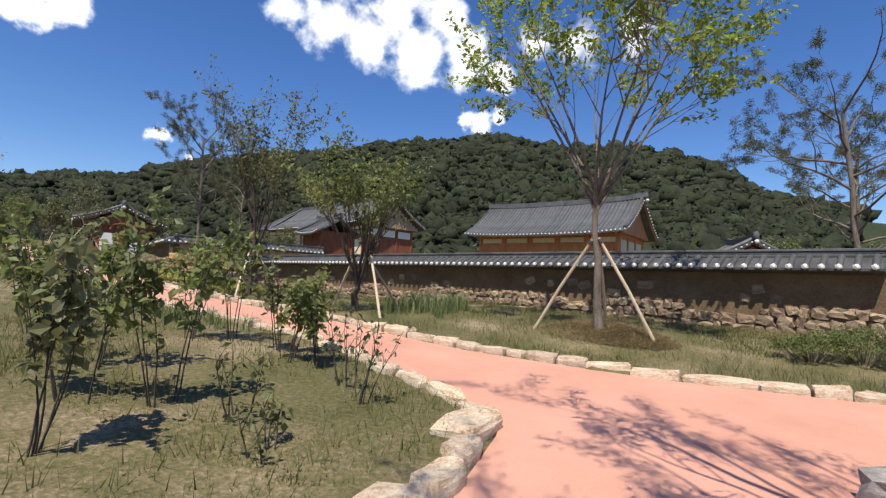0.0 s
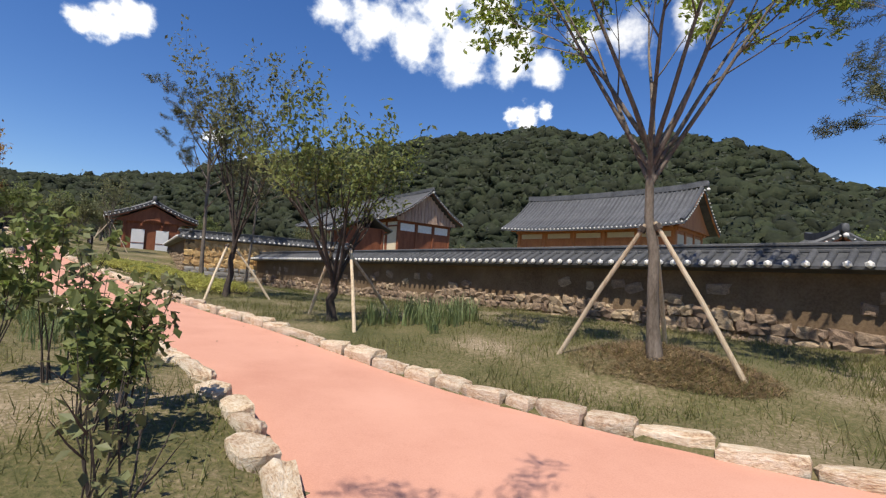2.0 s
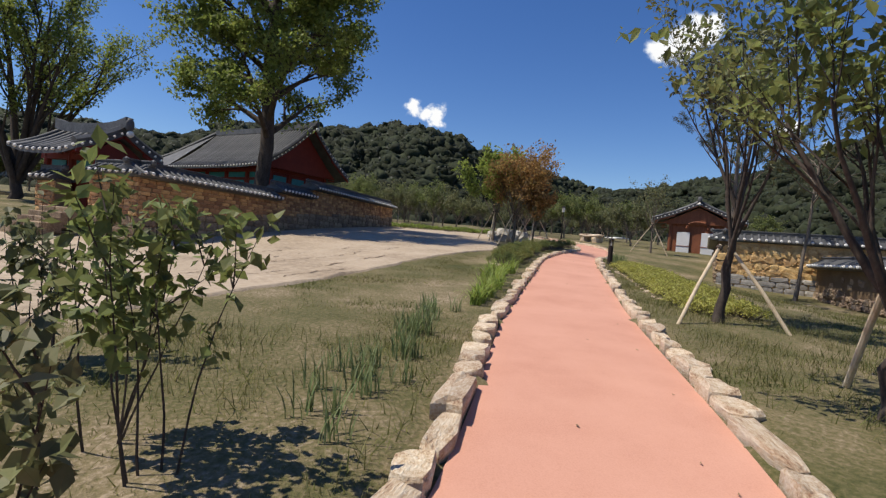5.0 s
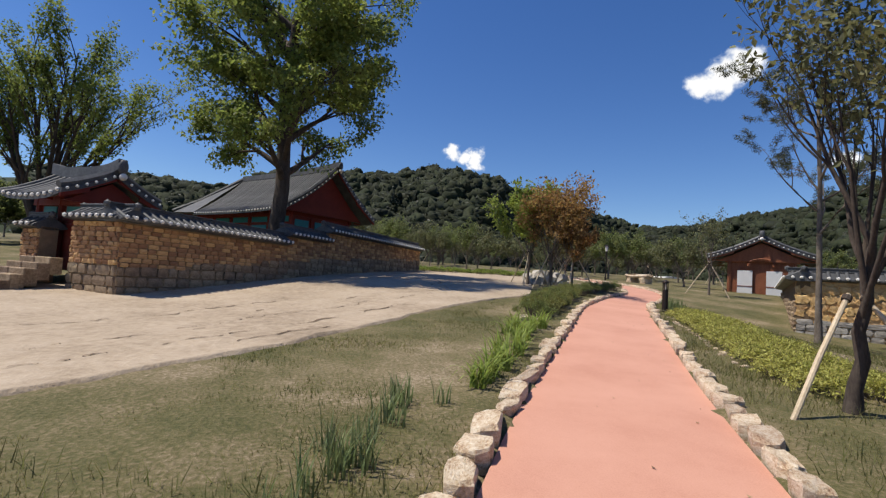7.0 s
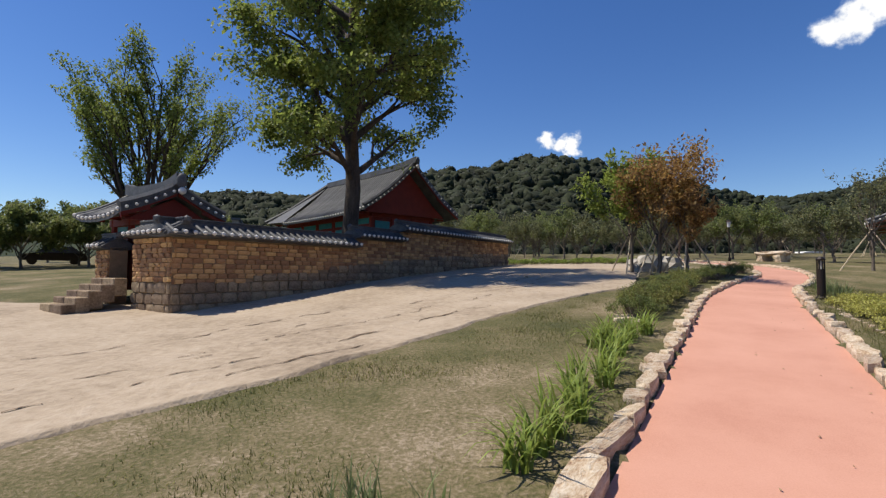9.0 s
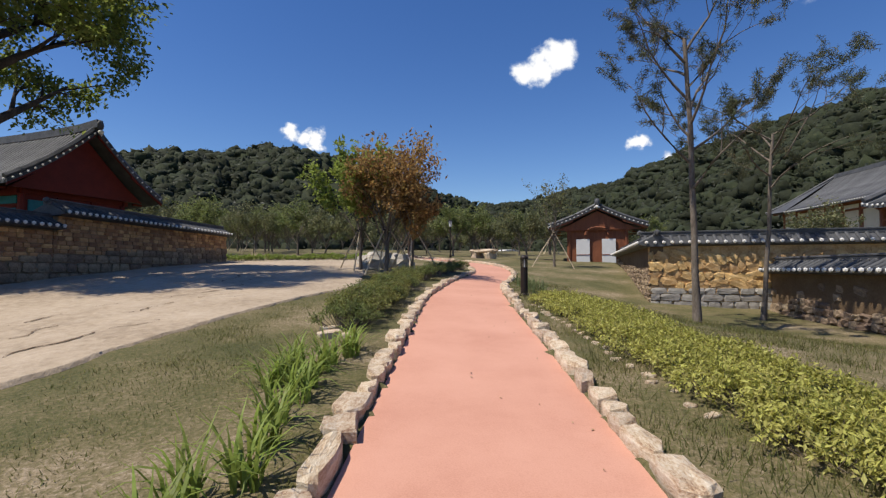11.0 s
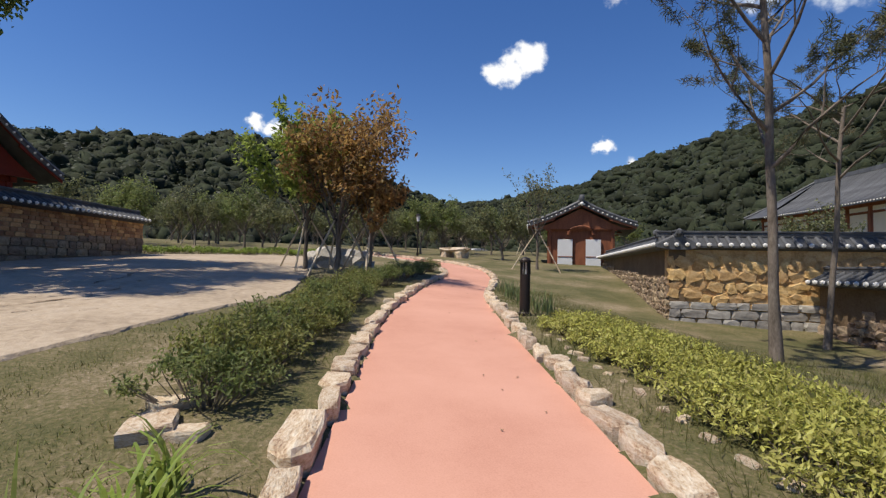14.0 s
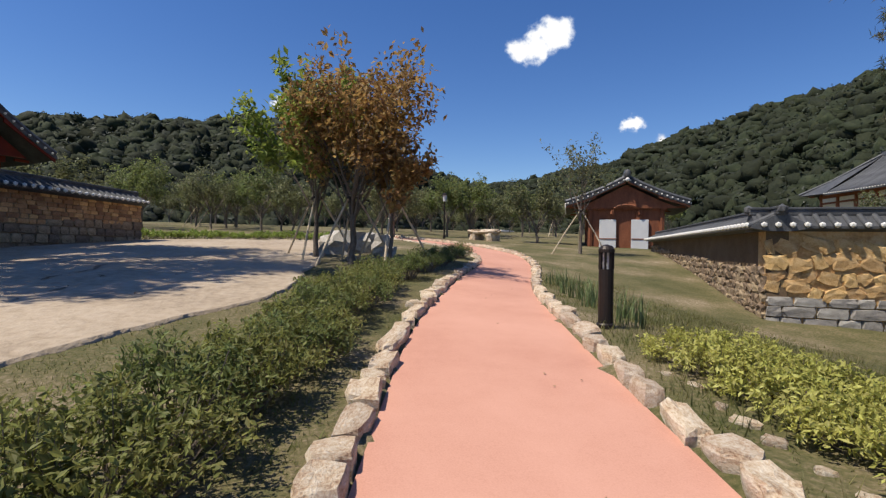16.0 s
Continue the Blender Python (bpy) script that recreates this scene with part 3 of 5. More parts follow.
coping_r = thing("wall_coping", frame_at(P_R, dSr) @ Matrix.Translation((0, -0.22, 0)), "dark tiled coping with white tile ends", "coping", kind="structure")
coping(coping_r, 9.25, 3.16, half=0.4)
courses(wall_r, "grey_block", 9.0, 0.0, lambda x: bR(x) - 0.05, lambda x: 1.68, 0.24, 0.3, 0.75, M_ASHLAR, 31, 0.07, 0.07)
courses(wall_r, "orange_stone", 9.0, 0.0, lambda x: 1.7, lambda x: 2.9, 0.3, 0.22, 0.65, M_ORANGE, 32, 0.22, 0.045, wild=1.0)

# brick wall round the shrine yard, in three steps, seen across the sand
W0, W1 = (-34.6, 6.05), (-16.1, -1.5)
dW = Vector((W1[0] - W0[0], W1[1] - W0[1])).normalized()
LW = math.hypot(W1[0] - W0[0], W1[1] - W0[1])
wall_w = thing("wall_west", frame_at(W0, dW), "stepped brown brick wall on large weathered stone blocks", "wall", kind="structure")
bW = along(W0, dW)
STEPS_W = ((0.0, 10.2, 4.08), (10.2, 13.0, 3.62), (13.0, LW, 3.25))
for xa, xb, top in STEPS_W:
    wall_body(wall_w, xb - xa, 0.0, 0.5, bW, top + 0.02, M_MORTAR, xa)
    cw = thing("wall_coping", frame_at(W0, dW) @ Matrix.Translation((0, -0.25, 0)), "dark tiled coping with white tile ends", "coping", kind="structure")
    coping(cw, xb - xa + (0.25 if xb == LW else 0.1), top, x0=xa)


def foot_w(x):
    return bW(x) + 0.8


courses(wall_w, "stone_block", LW, 0.0, bW, foot_w, 0.27, 0.3, 0.65, M_BASE, 41, 0.07, 0.06, limit=200)
for i, (xa, xb, top) in enumerate(STEPS_W[::-1]):
    courses(wall_w, "brick", xb - xa, 0.0, foot_w, lambda x: top - 0.05, 0.13, 0.22, 0.42, M_BRICK, 42 + i, 0.05, 0.035, x0=xa, limit=(230, 30, 20)[i])
dV = Vector((-0.378, -0.926))
wall_v = thing("wall_gate_side", frame_at(W1, dV), "short brick wall on stone blocks beside the shrine gate", "wall", kind="structure")
bV = along(W1, dV)
wall_body(wall_v, 2.0, 0.0, 0.5, bV, 3.27, M_MORTAR)
cv = thing("wall_coping", frame_at(W1, dV) @ Matrix.Translation((-0.2, -0.25, 0)), "dark tiled coping with white tile ends", "coping", kind="structure")
coping(cv, 2.2, 3.25)
courses(wall_v, "stone_block", 2.0, 0.0, bV, lambda x: bV(x) + 0.85, 0.27, 0.3, 0.6, M_BASE, 51, 0.07, 0.06)
courses(wall_v, "brick", 2.0, 0.0, lambda x: bV(x) + 0.85, lambda x: 3.2, 0.13, 0.2, 0.36, M_BRICK, 52, 0.1, 0.06)
U0 = (W1[0] + dV[0] * 3.5, W1[1] + dV[1] * 3.5)
wall_u = thing("wall_gate_far_side", frame_at(U0, dV), "brick yard wall beyond the shrine gate", "wall", kind="structure")
wall_body(wall_u, 0.85, 0.0, 0.5, lambda x: 1.2, 3.0, M_MORTAR)
courses(wall_u, "stone_block", 0.85, 0.0, lambda x: 1.15, lambda x: 1.9, 0.27, 0.3, 0.6, M_BASE, 55, 0.07, 0.06)
courses(wall_u, "brick", 0.85, 0.0, lambda x: 1.9, lambda x: 2.95, 0.13, 0.2, 0.36, M_BRICK, 56, 0.1, 0.06)
cu = thing("wall_coping", frame_at(U0, dV) @ Matrix.Translation((0, -0.25, 0)), "dark tiled coping with white tile ends", "coping", kind="structure")
coping(cu, 0.9, 2.98, half=0.5)


# ---- tiled houses ----
def house(name, m, label, length, half, eave, ridge, floor, wall_mat, gable_mat, body_half, body_in, hip=0.0, pitch=0.3, boards=False, panels=None, seed=1, post_mat=None):
    """A hall with a curved tiled roof. Local x along the ridge from 0 (the seen gable) to length, slopes to both sides in y."""
    post_mat = post_mat or M_WOOD
    h = thing(name, m, label, "building")
    rise = ridge - eave

    def drop(t):
        return -rise * (1.28 * t - 0.28 * t * t)

    def lift(x):
        e = abs(x / length - 0.5) * 2
        return 0.22 * e ** 3
    n = max(4, round((length - hip) / 0.6))
    for side in (1, -1):
        vs, fs = [], []
        for i in range(n + 1):
            x = (length - hip) * i / n
            for k in range(7):
                t = k / 6
                vs.append((x, side * half * t, ridge + drop(t) + lift(x) * (0.4 + 0.6 * t)))
        for i in range(n):
            for k in range(6):
                fs.append((i * 7 + k, i * 7 + k + 1, i * 7 + 8 + k, i * 7 + 7 + k))
        o = len(vs)
        vs += [(a, b, c - 0.14) for a, b, c in vs]
        fs += [tuple(q + o for q in f)[::-1] for f in fs]
        for i in range(n):
            fs.append((i * 7 + 6, i * 7 + 13, o + i * 7 + 13, o + i * 7 + 6))
        for k in range(6):
            fs.append((k, o + k, o + k + 1, k + 1))
            fs.append((n * 7 + k, n * 7 + k + 1, o + n * 7 + k + 1, o + n * 7 + k))
        roof = mesh("roof_slope", vs, fs, M_TILE, h, label="dark grey clay tile roof")
        rows = round((length - hip) / 0.3)
        row = data("cover_tile", *half_round(half, 0.075, 5, drop), M_TILE, True)
        for i in range(rows):
            x = (i + 0.5) * (length - hip) / rows
            share("cover_tile", row, roof, Matrix.Translation((x, 0, ridge + lift(x) * 0.7 + 0.01)) @ Matrix.Diagonal((1, side, 1, 1)))
            share("tile_end", CAP, roof, Matrix.Translation((x, side * (half + 0.02), eave + lift(x) + 0.0)))
        # verge tiles along the seen gable
        for i in range(int(half / 0.27)):
            t = (i + 0.6) / (half / 0.27)
            share("verge_tile", CAP, roof, Matrix.Translation((-0.03, side * half * t, ridge + drop(t) + lift(0) * (0.4 + 0.6 * t) - 0.03)) @ Matrix.Rotation(math.pi / 2, 4, "Z") @ Matrix.Diagonal((0.8, 0.8, 0.8, 1)))
        # descending ridge
        vv, ff = tube([(0.16, side * half * t, ridge + drop(t) + lift(0) * (0.4 + 0.6 * t) + 0.1) for t in (0, 0.25, 0.5, 0.75, 1.0)], [0.13] * 5, 6)
        mesh("hip_ridge", vv, ff, M_TILE, h)
        if hip:
            vv, ff = tube([(length - hip, 0, ridge + lift(length) * 0.5 + 0.1), (length - hip * 0.4, side * half * 0.62, ridge - rise * 0.62 + 0.12), (length, side * half, eave + 0.3)], [0.13] * 3, 6)
            mesh("hip_ridge", vv, ff, M_TILE, h)
            mesh("hip_slope", [(length - hip, 0, ridge + 0.1), (length - hip, side * half, eave + 0.1), (length, side * half, eave + 0.2), (length, 0, eave)], [(0, 1, 2), (0, 2, 3)], M_TILE, h)
    vs, fs = [], []
    pts = [((length - hip) * i / 10, 0, ridge + lift((length - hip) * i / 10) * 0.8 + 0.16) for i in range(11)]
    pts[0] = (-0.12, 0, pts[0][2] + 0.06)
    for x, y, z in pts:
        vs += [(x, -0.15, z - 0.2), (x, -0.15, z + 0.16), (x, 0.15, z + 0.16), (x, 0.15, z - 0.2)]
    for i in range(10):
        for k in range(4):
            fs.append((i * 4 + k, i * 4 + (k + 1) % 4, i * 4 + 4 + (k + 1) % 4, i * 4 + 4 + k))
    fs += [(0, 1, 2, 3)[::-1], (40, 41, 42, 43)]
    mesh("main_ridge", vs, fs, M_TILE, h, label="stacked ridge tiles")
    bm = bmesh.new()
    bmesh.ops.create_icosphere(bm, subdivisions=2, radius=0.17, matrix=Matrix.Translation((-0.15, 0, ridge + 0.3)) @ Matrix.Diagonal((0.6, 1, 1.5, 1)))
    part("ridge_finial", bm, M_TILE, h, smooth=True)
    bm = bmesh.new()
    bmesh.ops.create_icosphere(bm, subdivisions=2, radius=0.12, matrix=Matrix.Translation((-0.2, 0, ridge - 0.02)))
    part("ridge_plaster", bm, M_WHITE, h, smooth=True)
    # body
    bh = eave + 0.25 - floor
    boxpart("body_wall", (body_in + (length - 2 * body_in) / 2, 0, floor + bh / 2, length - 2 * body_in, body_half * 2, bh), wall_mat, h)
    # gable wall
    gt = [(0, ridge - 0.25)] + [(half * t * 0.93, ridge + drop(t) - 0.16) for t in (0.3, 0.6, 0.9)]
    prof = [(y, z) for y, z in gt] + [(-y, z) for y, z in gt[:0:-1]]
    gx0 = max(0.25, body_in * 0.6)
    vs = [(gx0, y, z) for y, z in prof] + [(gx0 + 0.15, y, z) for y, z in prof]
    k = len(prof)
    mesh("gable_wall", vs, [tuple(range(k)), tuple(range(k, 2 * k))[::-1]] + [(i, k + i, k + (i + 1) % k, (i + 1) % k) for i in range(k)], gable_mat, h)
    if boards:
        nb = 18
        for i in range(nb):
            y = -half * 0.85 + (i + 0.5) * half * 1.7 / nb
            t = abs(y) / half
            top = ridge + drop(t) - 0.22
            low = eave - 0.1
            if top - low > 0.1:
                boxpart("board", (gx0 - 0.02, y, (top + low) / 2, 0.05, half * 1.7 / nb * 0.9, top - low), gable_mat, h)
    # bargeboards
    for side in (1, -1):
        for ta, tb in ((0.02, 0.5), (0.5, 0.99)):
            ya, za, yb, zb = side * half * ta, ridge + drop(ta) - 0.26 + lift(0) * 0.5, side * half * tb, ridge + drop(tb) - 0.26 + lift(0)
            mesh("bargeboard", [(0.04, ya, za), (0.04, yb, zb), (0.04, yb, zb + 0.2), (0.04, ya, za + 0.2), (0.12, ya, za), (0.12, yb, zb), (0.12, yb, zb + 0.2), (0.12, ya, za + 0.2)],
                 [(0, 1, 2, 3), (7, 6, 5, 4), (0, 4, 5, 1), (3, 2, 6, 7), (1, 5, 6, 2), (0, 3, 7, 4)], post_mat, h)
    # posts and beams on the seen sides
    nb = max(2, round((length - 2 * body_in) / 2.4))
    for i in range(nb + 1):
        x = body_in + (length - 2 * body_in) * i / nb
        for side in (1, -1):
            vv, ff = tube([(x, side * body_half, floor), (x, side * body_half, eave + 0.2)], [0.13, 0.12], 8)
            mesh("post", vv, ff, post_mat, h)
            boxpart("rafter_end", (x, side * (half - 0.45), eave + 0.02, 0.1, 0.5, 0.1), post_mat, h)
    for side in (1, -1):
        boxpart("beam", (length / 2, side * (body_half + 0.02), eave - 0.05, length - 2 * body_in + 0.4, 0.16, 0.22), post_mat, h)
        boxpart("lower_rail", (length / 2, side * (body_half + 0.015), eave - 0.62, length - 2 * body_in, 0.1, 0.1), post_mat, h)
        if panels:
            for i in range(nb):
                x = body_in + (length - 2 * body_in) * (i + 0.5) / nb
                boxpart("panel", (x, side * (body_half + 0.012), eave - 0.36, (length - 2 * body_in) / nb - 0.5, 0.05, 0.34), panels[0], h)
                boxpart("door_panel", (x, side * (body_half + 0.014), (floor + eave - 0.7) / 2, (length - 2 * body_in) / nb - 0.6, 0.06, eave - 0.75 - floor), panels[1], h)
    boxpart("gable_beam", (body_in - 0.03, 0, eave - 0.02, 0.14, body_half * 2 + 0.5, 0.22), post_mat, h)
    for k in range(4):
        y = -body_half + body_half * 2 * k / 3
        boxpart("gable_post", (body_in - 0.03, y, (floor + eave) / 2, 0.12, 0.2, eave - floor), post_mat, h)
    if panels:
        for k in range(3):
            boxpart("gable_panel", (body_in - 0.02, -body_half + body_half * 2 * (k + 0.5) / 3, eave - 0.75, 0.06, body_half * 2 / 3 - 0.5, 0.8), panels[0], h)
    return h


# gate house beside the footpath: gable and two paper doors face the path
gate = house("gate_house", frame_at((-35.75, 29.15), (-0.835, 0.55)), "small timber gate house with white doors under a tiled gable", 7.0, 3.25, 5.05, 6.55, 2.3, M_WOOD, M_WOOD, 1.9, 0.55)
for y in (0.95, -0.75):
    boxpart("door_leaf", (0.45, y, 3.4, 0.08, 0.9, 1.95), M_PAPER, gate, 0.01, "white paper-covered door")
    boxpart("door_rail", (0.40, y, 3.3, 0.03, 0.9, 0.05), M_WOOD, gate)
arch = [(0.36, 0.75 * math.cos(w), 4.62 + 0.55 * math.sin(w) ** 0.6) for w in np.linspace(0.02, math.pi - 0.02, 12)]
mesh("carved_beam", *tube(arch, [0.1] * 12, 6), M_WOOD, gate)
boxpart("threshold", (-0.1, 0.6, 2.38, 0.9, 2.6, 0.22), M_ASHLAR, gate, 0.02, "pale stone threshold")

# halls behind the long wall
house("hall", frame_at((3.9, 38.2), (-0.947, 0.32)), "long timber hall with a dark curved tile roof", 13.2, 3.7, 5.6, 8.3, 1.6, M_ORANGEWOOD, M_ORANGEWOOD, 2.5, 0.9, panels=(M_CREAM, M_ORANGEWOOD), post_mat=M_ORANGEWOOD)
house("hall", frame_at((-22.4, 52.3), (-0.9, 0.42)), "timber hall with a board-clad gable and tiled roof", 25.0, 4.9, 7.9, 11.3, 3.0, M_WOOD, M_BOARD, 3.6, 1.1, hip=3.5, boards=True, panels=(M_WHITE, M_CREAM))
house("small_gate", frame_at((9.3, 31.5), (-0.2, 0.98)), "small tiled gate roof over a dark timber gable", 3.5, 2.3, 3.55, 4.75, 1.2, M_WOOD, M_WOOD, 1.2, 0.4)
house("gate_house", frame_at((-21.8, 36.0), (0.9, -0.42)), "low timber gate house with a tiled roof", 3.4, 2.1, 5.1, 6.35, 2.2, M_WOOD, M_WOOD, 1.5, 0.5)

# painted shrine and its gate inside the brick wall
house("shrine", frame_at((-33.6, 0.6), (-0.595, -0.803)), "painted shrine with red gable, teal doors and tiled roof", 13.5, 3.6, 5.75, 8.75, 2.4, M_REDPAINT, M_REDPAINT, 2.3, 1.3, hip=3.0, panels=(M_TEAL, M_TEAL), post_mat=M_REDPAINT)
wgate = house("shrine_gate", frame_at((-18.3, -3.15), (-0.378, -0.926)), "red painted shrine gate with a curved tile roof", 3.2, 1.65, 3.92, 4.82, 1.7, M_REDPAINT, M_REDPAINT, 0.6, 0.45, panels=(M_TEAL, M_REDPAINT), post_mat=M_REDPAINT)
steps = thing("stone_steps", frame_at((W1[0] + dV[0] * 2.05, W1[1] + dV[1] * 2.05), dV), "weathered granite steps up to the shrine gate", "steps")
zb = land(-16.4, -4.4) + 0.08
for i in range(5):
    for k in range(2):
        boxpart("step", (0.37 + 0.72 * k, 1.5 - i * 0.3, zb + 0.17 * (i + 0.5) - 0.15, 0.7, 0.36, 0.5), M_BASE, steps, 0.025)

# ---- hills and woods ----
CREST = ((-180, 3), (-90, 4), (-60, 6), (-25, 8.0), (-16, 10.5), (-12.5, 13.2), (-8, 14.9), (-2, 16.0), (5, 16.3), (11, 17.5), (18, 17.1), (23, 16.7), (26, 16.3), (30, 15.2), (37, 14.1), (39, 13.8), (42.5, 12.7), (46, 11.8),
         (50, 10.5), (53.5, 9.1), (57, 8.8), (60, 8.2), (63, 7.5), (66, 7.2), (69, 7.7), (72.5, 8.8), (75, 9.8), (80, 10.6), (82, 11.2), (84.5, 12.3), (88, 13.0), (92, 13.0), (95, 12.3), (99, 12.0), (104, 11.4), (109, 10.6),
         (114, 8.2), (119, 8.5), (123, 8.5), (127, 8.2), (140, 6), (160, 4), (180, 3))
FAR = ((-180, 200), (-20, 170), (0, 180), (25, 200), (36, 230), (50, 320), (60, 480), (70, 480), (77, 300), (84, 210), (110, 200), (130, 240), (180, 200))
EYE_MID = (-6.0, 8.0, 2.2)
CREST_A, CREST_E = zip(*CREST)
FAR_A, FAR_D = zip(*FAR)


def hill_at(az, f):
    """A point of the hillside on the bearing az, f from its foot (0) to its crest (1) and over (1.3)."""
    d1 = np.interp(az, FAR_A, FAR_D)
    d0 = d1 * 0.5
    r = d0 + (d1 - d0) * f
    top = d1 * math.tan(radians(np.interp(az, CREST_A, CREST_E))) - 2.5 * (0.75 + d1 / 420) + EYE_MID[2] - 2.5
    k = smooth01(0, 1, f) if f < 1 else 1 - 0.5 * (f - 1)
    x, y = EYE_MID[0] - r * math.sin(radians(az)), EYE_MID[1] + r * math.cos(radians(az))
    return x, y, 2.5 + top * (0.35 * k + 0.65 * max(0, min(1, f)) ** 1.1 * (1 if f < 1 else k)) + 3.0 * noise.noise((x * 0.03, y * 0.03, 0)) * min(1, 2 * f) * (1 if f < 0.8 else 0.3)


vs, fs = [], []
azs, fr = np.arange(-60, 151, 2.0), (-0.05, 0.0, 0.12, 0.25, 0.4, 0.55, 0.7, 0.85, 1.0, 1.15, 1.35)
for az in azs:
    for f in fr:
        p = hill_at(az, f)
        vs.append(p if f >= 0 else (p[0], p[1], -1))
w = len(fr)
for i in range(len(azs) - 1):
    for k in range(w - 1):
        fs.append((i * w + k, i * w + k + 1, (i + 1) * w + k + 1, (i + 1) * w + k))
tagged(mesh("hill_backdrop", vs, fs, M_HILL, smooth=True), "wooded hills behind the village", "hill", kind="structure")


def leaf_cloud(centres, radii, per, size, rng, squash=0.8, shell=0.55):
    """Ragged quads spread through ellipsoids round the centres: vertices and faces as arrays."""
    C = np.repeat(np.asarray(centres, float), per, 0)
    R = np.repeat(np.asarray(radii, float), per)
    n = len(C)
    d = rng.normal(size=(n, 3))
    d /= np.linalg.norm(d, axis=1)[:, None]
    r = R * (shell + (1 - shell) * rng.random(n)) * (0.85 + 0.3 * rng.random(n))
    P = C + d * r[:, None] * np.array([1, 1, squash])
    nrm = d + rng.normal(size=(n, 3)) * 0.7 + np.array([0, 0, 0.5])
    nrm /= np.linalg.norm(nrm, axis=1)[:, None]
    a = np.cross(nrm, rng.normal(size=(n, 3)))
    a /= np.linalg.norm(a, axis=1)[:, None] + 1e-9
    b = np.cross(nrm, a)
    s = (size * (0.6 + 0.8 * rng.random(n)))[:, None] if np.isscalar(size) else (np.repeat(size, per) * (0.6 + 0.8 * rng.random(n)))[:, None]
    V = np.stack([P - a * s, P - b * s * 0.45 + nrm * s * 0.12, P + a * s, P + b * s * 0.45 + nrm * s * 0.12], 1).reshape(-1, 3)
    F = np.arange(n * 4).reshape(-1, 4)
    return V, F


rng = np.random.default_rng(5)
tops, rad, tall = [], [], []
for _ in range(12000):
    az = rng.uniform(-24, 131)
    f = rng.uniform(0, 1) ** 0.8 * 1.04
    x, y, z = hill_at(az, f)
    d = np.interp(az, FAR_A, FAR_D)
    pine = noise.noise((x * 0.02, y * 0.02, 7)) > -0.05
    r = (1.0 + 2.1 * rng.random() ** 1.5) * (0.75 + d / 420) * (0.9 if pine else 1.15)
    h = rng.uniform(0.7, 1.05) if pine else rng.uniform(0.55, 0.8)
    tops.append((x, y, z + r * h * 0.75))
    rad.append(r)
    tall.append(h)
tops, rad, tall = np.array(tops), np.array(rad), np.array(tall)
bm = bmesh.new()
bmesh.ops.create_icosphere(bm, subdivisions=2, radius=1)
ball = np.array([v.co[:] for v in bm.verts])
ball_faces = np.array([[v.index for v in f.verts] for f in bm.faces])
bm.free()
lump = np.full((len(tops), len(ball)), 0.85)
for _ in range(6):
    way = rng.normal(size=(len(tops), 3))
    way /= np.linalg.norm(way, axis=1)[:, None]
    lump += 0.15 * np.sin(5 * way @ ball.T + rng.uniform(0, 6, (len(tops), 1)))
# crowns narrow towards the top, more so the taller they are
taper = 1 - 0.16 * np.clip(tall[:, None] - 0.7, 0, 1) * (1 + ball[None, :, 2])
shape = np.stack([ball[None, :, 0] * taper, ball[None, :, 1] * taper, ball[None, :, 2] * tall[:, None]], 2)
CV = (tops[:, None, :] + rad[:, None, None] * lump[:, :, None] * shape).reshape(-1, 3)
CF = (np.arange(len(tops))[:, None, None] * len(ball) + ball_faces[None]).reshape(-1, 3)
tagged(mesh("hill_canopy", CV, CF.tolist(), M_CANOPY, smooth=True), "dark green tree crowns covering the hills", "woods", kind="stuff")
V, F = leaf_cloud(tops, rad, 30, rad * 0.2, rng, 1.0, 0.75)
C4 = np.repeat(tops, 30 * 4, 0)
V = C4 + (V - C4) * np.column_stack([np.ones(len(C4)), np.ones(len(C4)), np.repeat(tall, 30 * 4) * 1.05])
tagged(mesh("hill_woods", V, F.tolist(), M_WOODS), "dense dark green mixed woods on the hills", "woods", kind="stuff")


# ---- clouds ----
def cloud(seed, soft, *puffs):
    """A bank of puffs, each (bearing, elevation, radius) in degrees, far off."""
    d = 1600.0

    def place(az, el):
        return Vector((EYE_MID[0] - d * math.sin(radians(az)) * math.cos(radians(el)), EYE_MID[1] + d * math.cos(radians(az)) * math.cos(radians(el)), EYE_MID[2] + d * math.sin(radians(el))))
    c = place(sum(p[0] for p in puffs) / len(puffs), sum(p[1] for p in puffs) / len(puffs))
    m = look(c, EYE_MID) @ Matrix.Rotation(math.pi, 4, "Y")
    back = m.inverted()
    own = []
    for az, el, r in puffs:
        q = back @ place(az, el)
        own.append((q.x, q.y, 1.02 * d * math.tan(radians(r))))
    x0, x1 = min(p[0] - 1.8 * p[2] for p in own), max(p[0] + 1.8 * p[2] for p in own)
    y0, y1 = min(p[1] - 1.8 * p[2] for p in own), max(p[1] + 1.8 * p[2] for p in own)
    ob = mesh("cloud", [(x0, y0, 0), (x1, y0, 0), (x1, y1, 0), (x0, y1, 0)], [(0, 1, 2, 3)], cloud_material(seed, own, soft))
    ob.matrix_basis = m
    ob.visible_shadow = False
    tagged(ob, "white fair-weather cloud in a blue sky", "cloud", kind="structure")


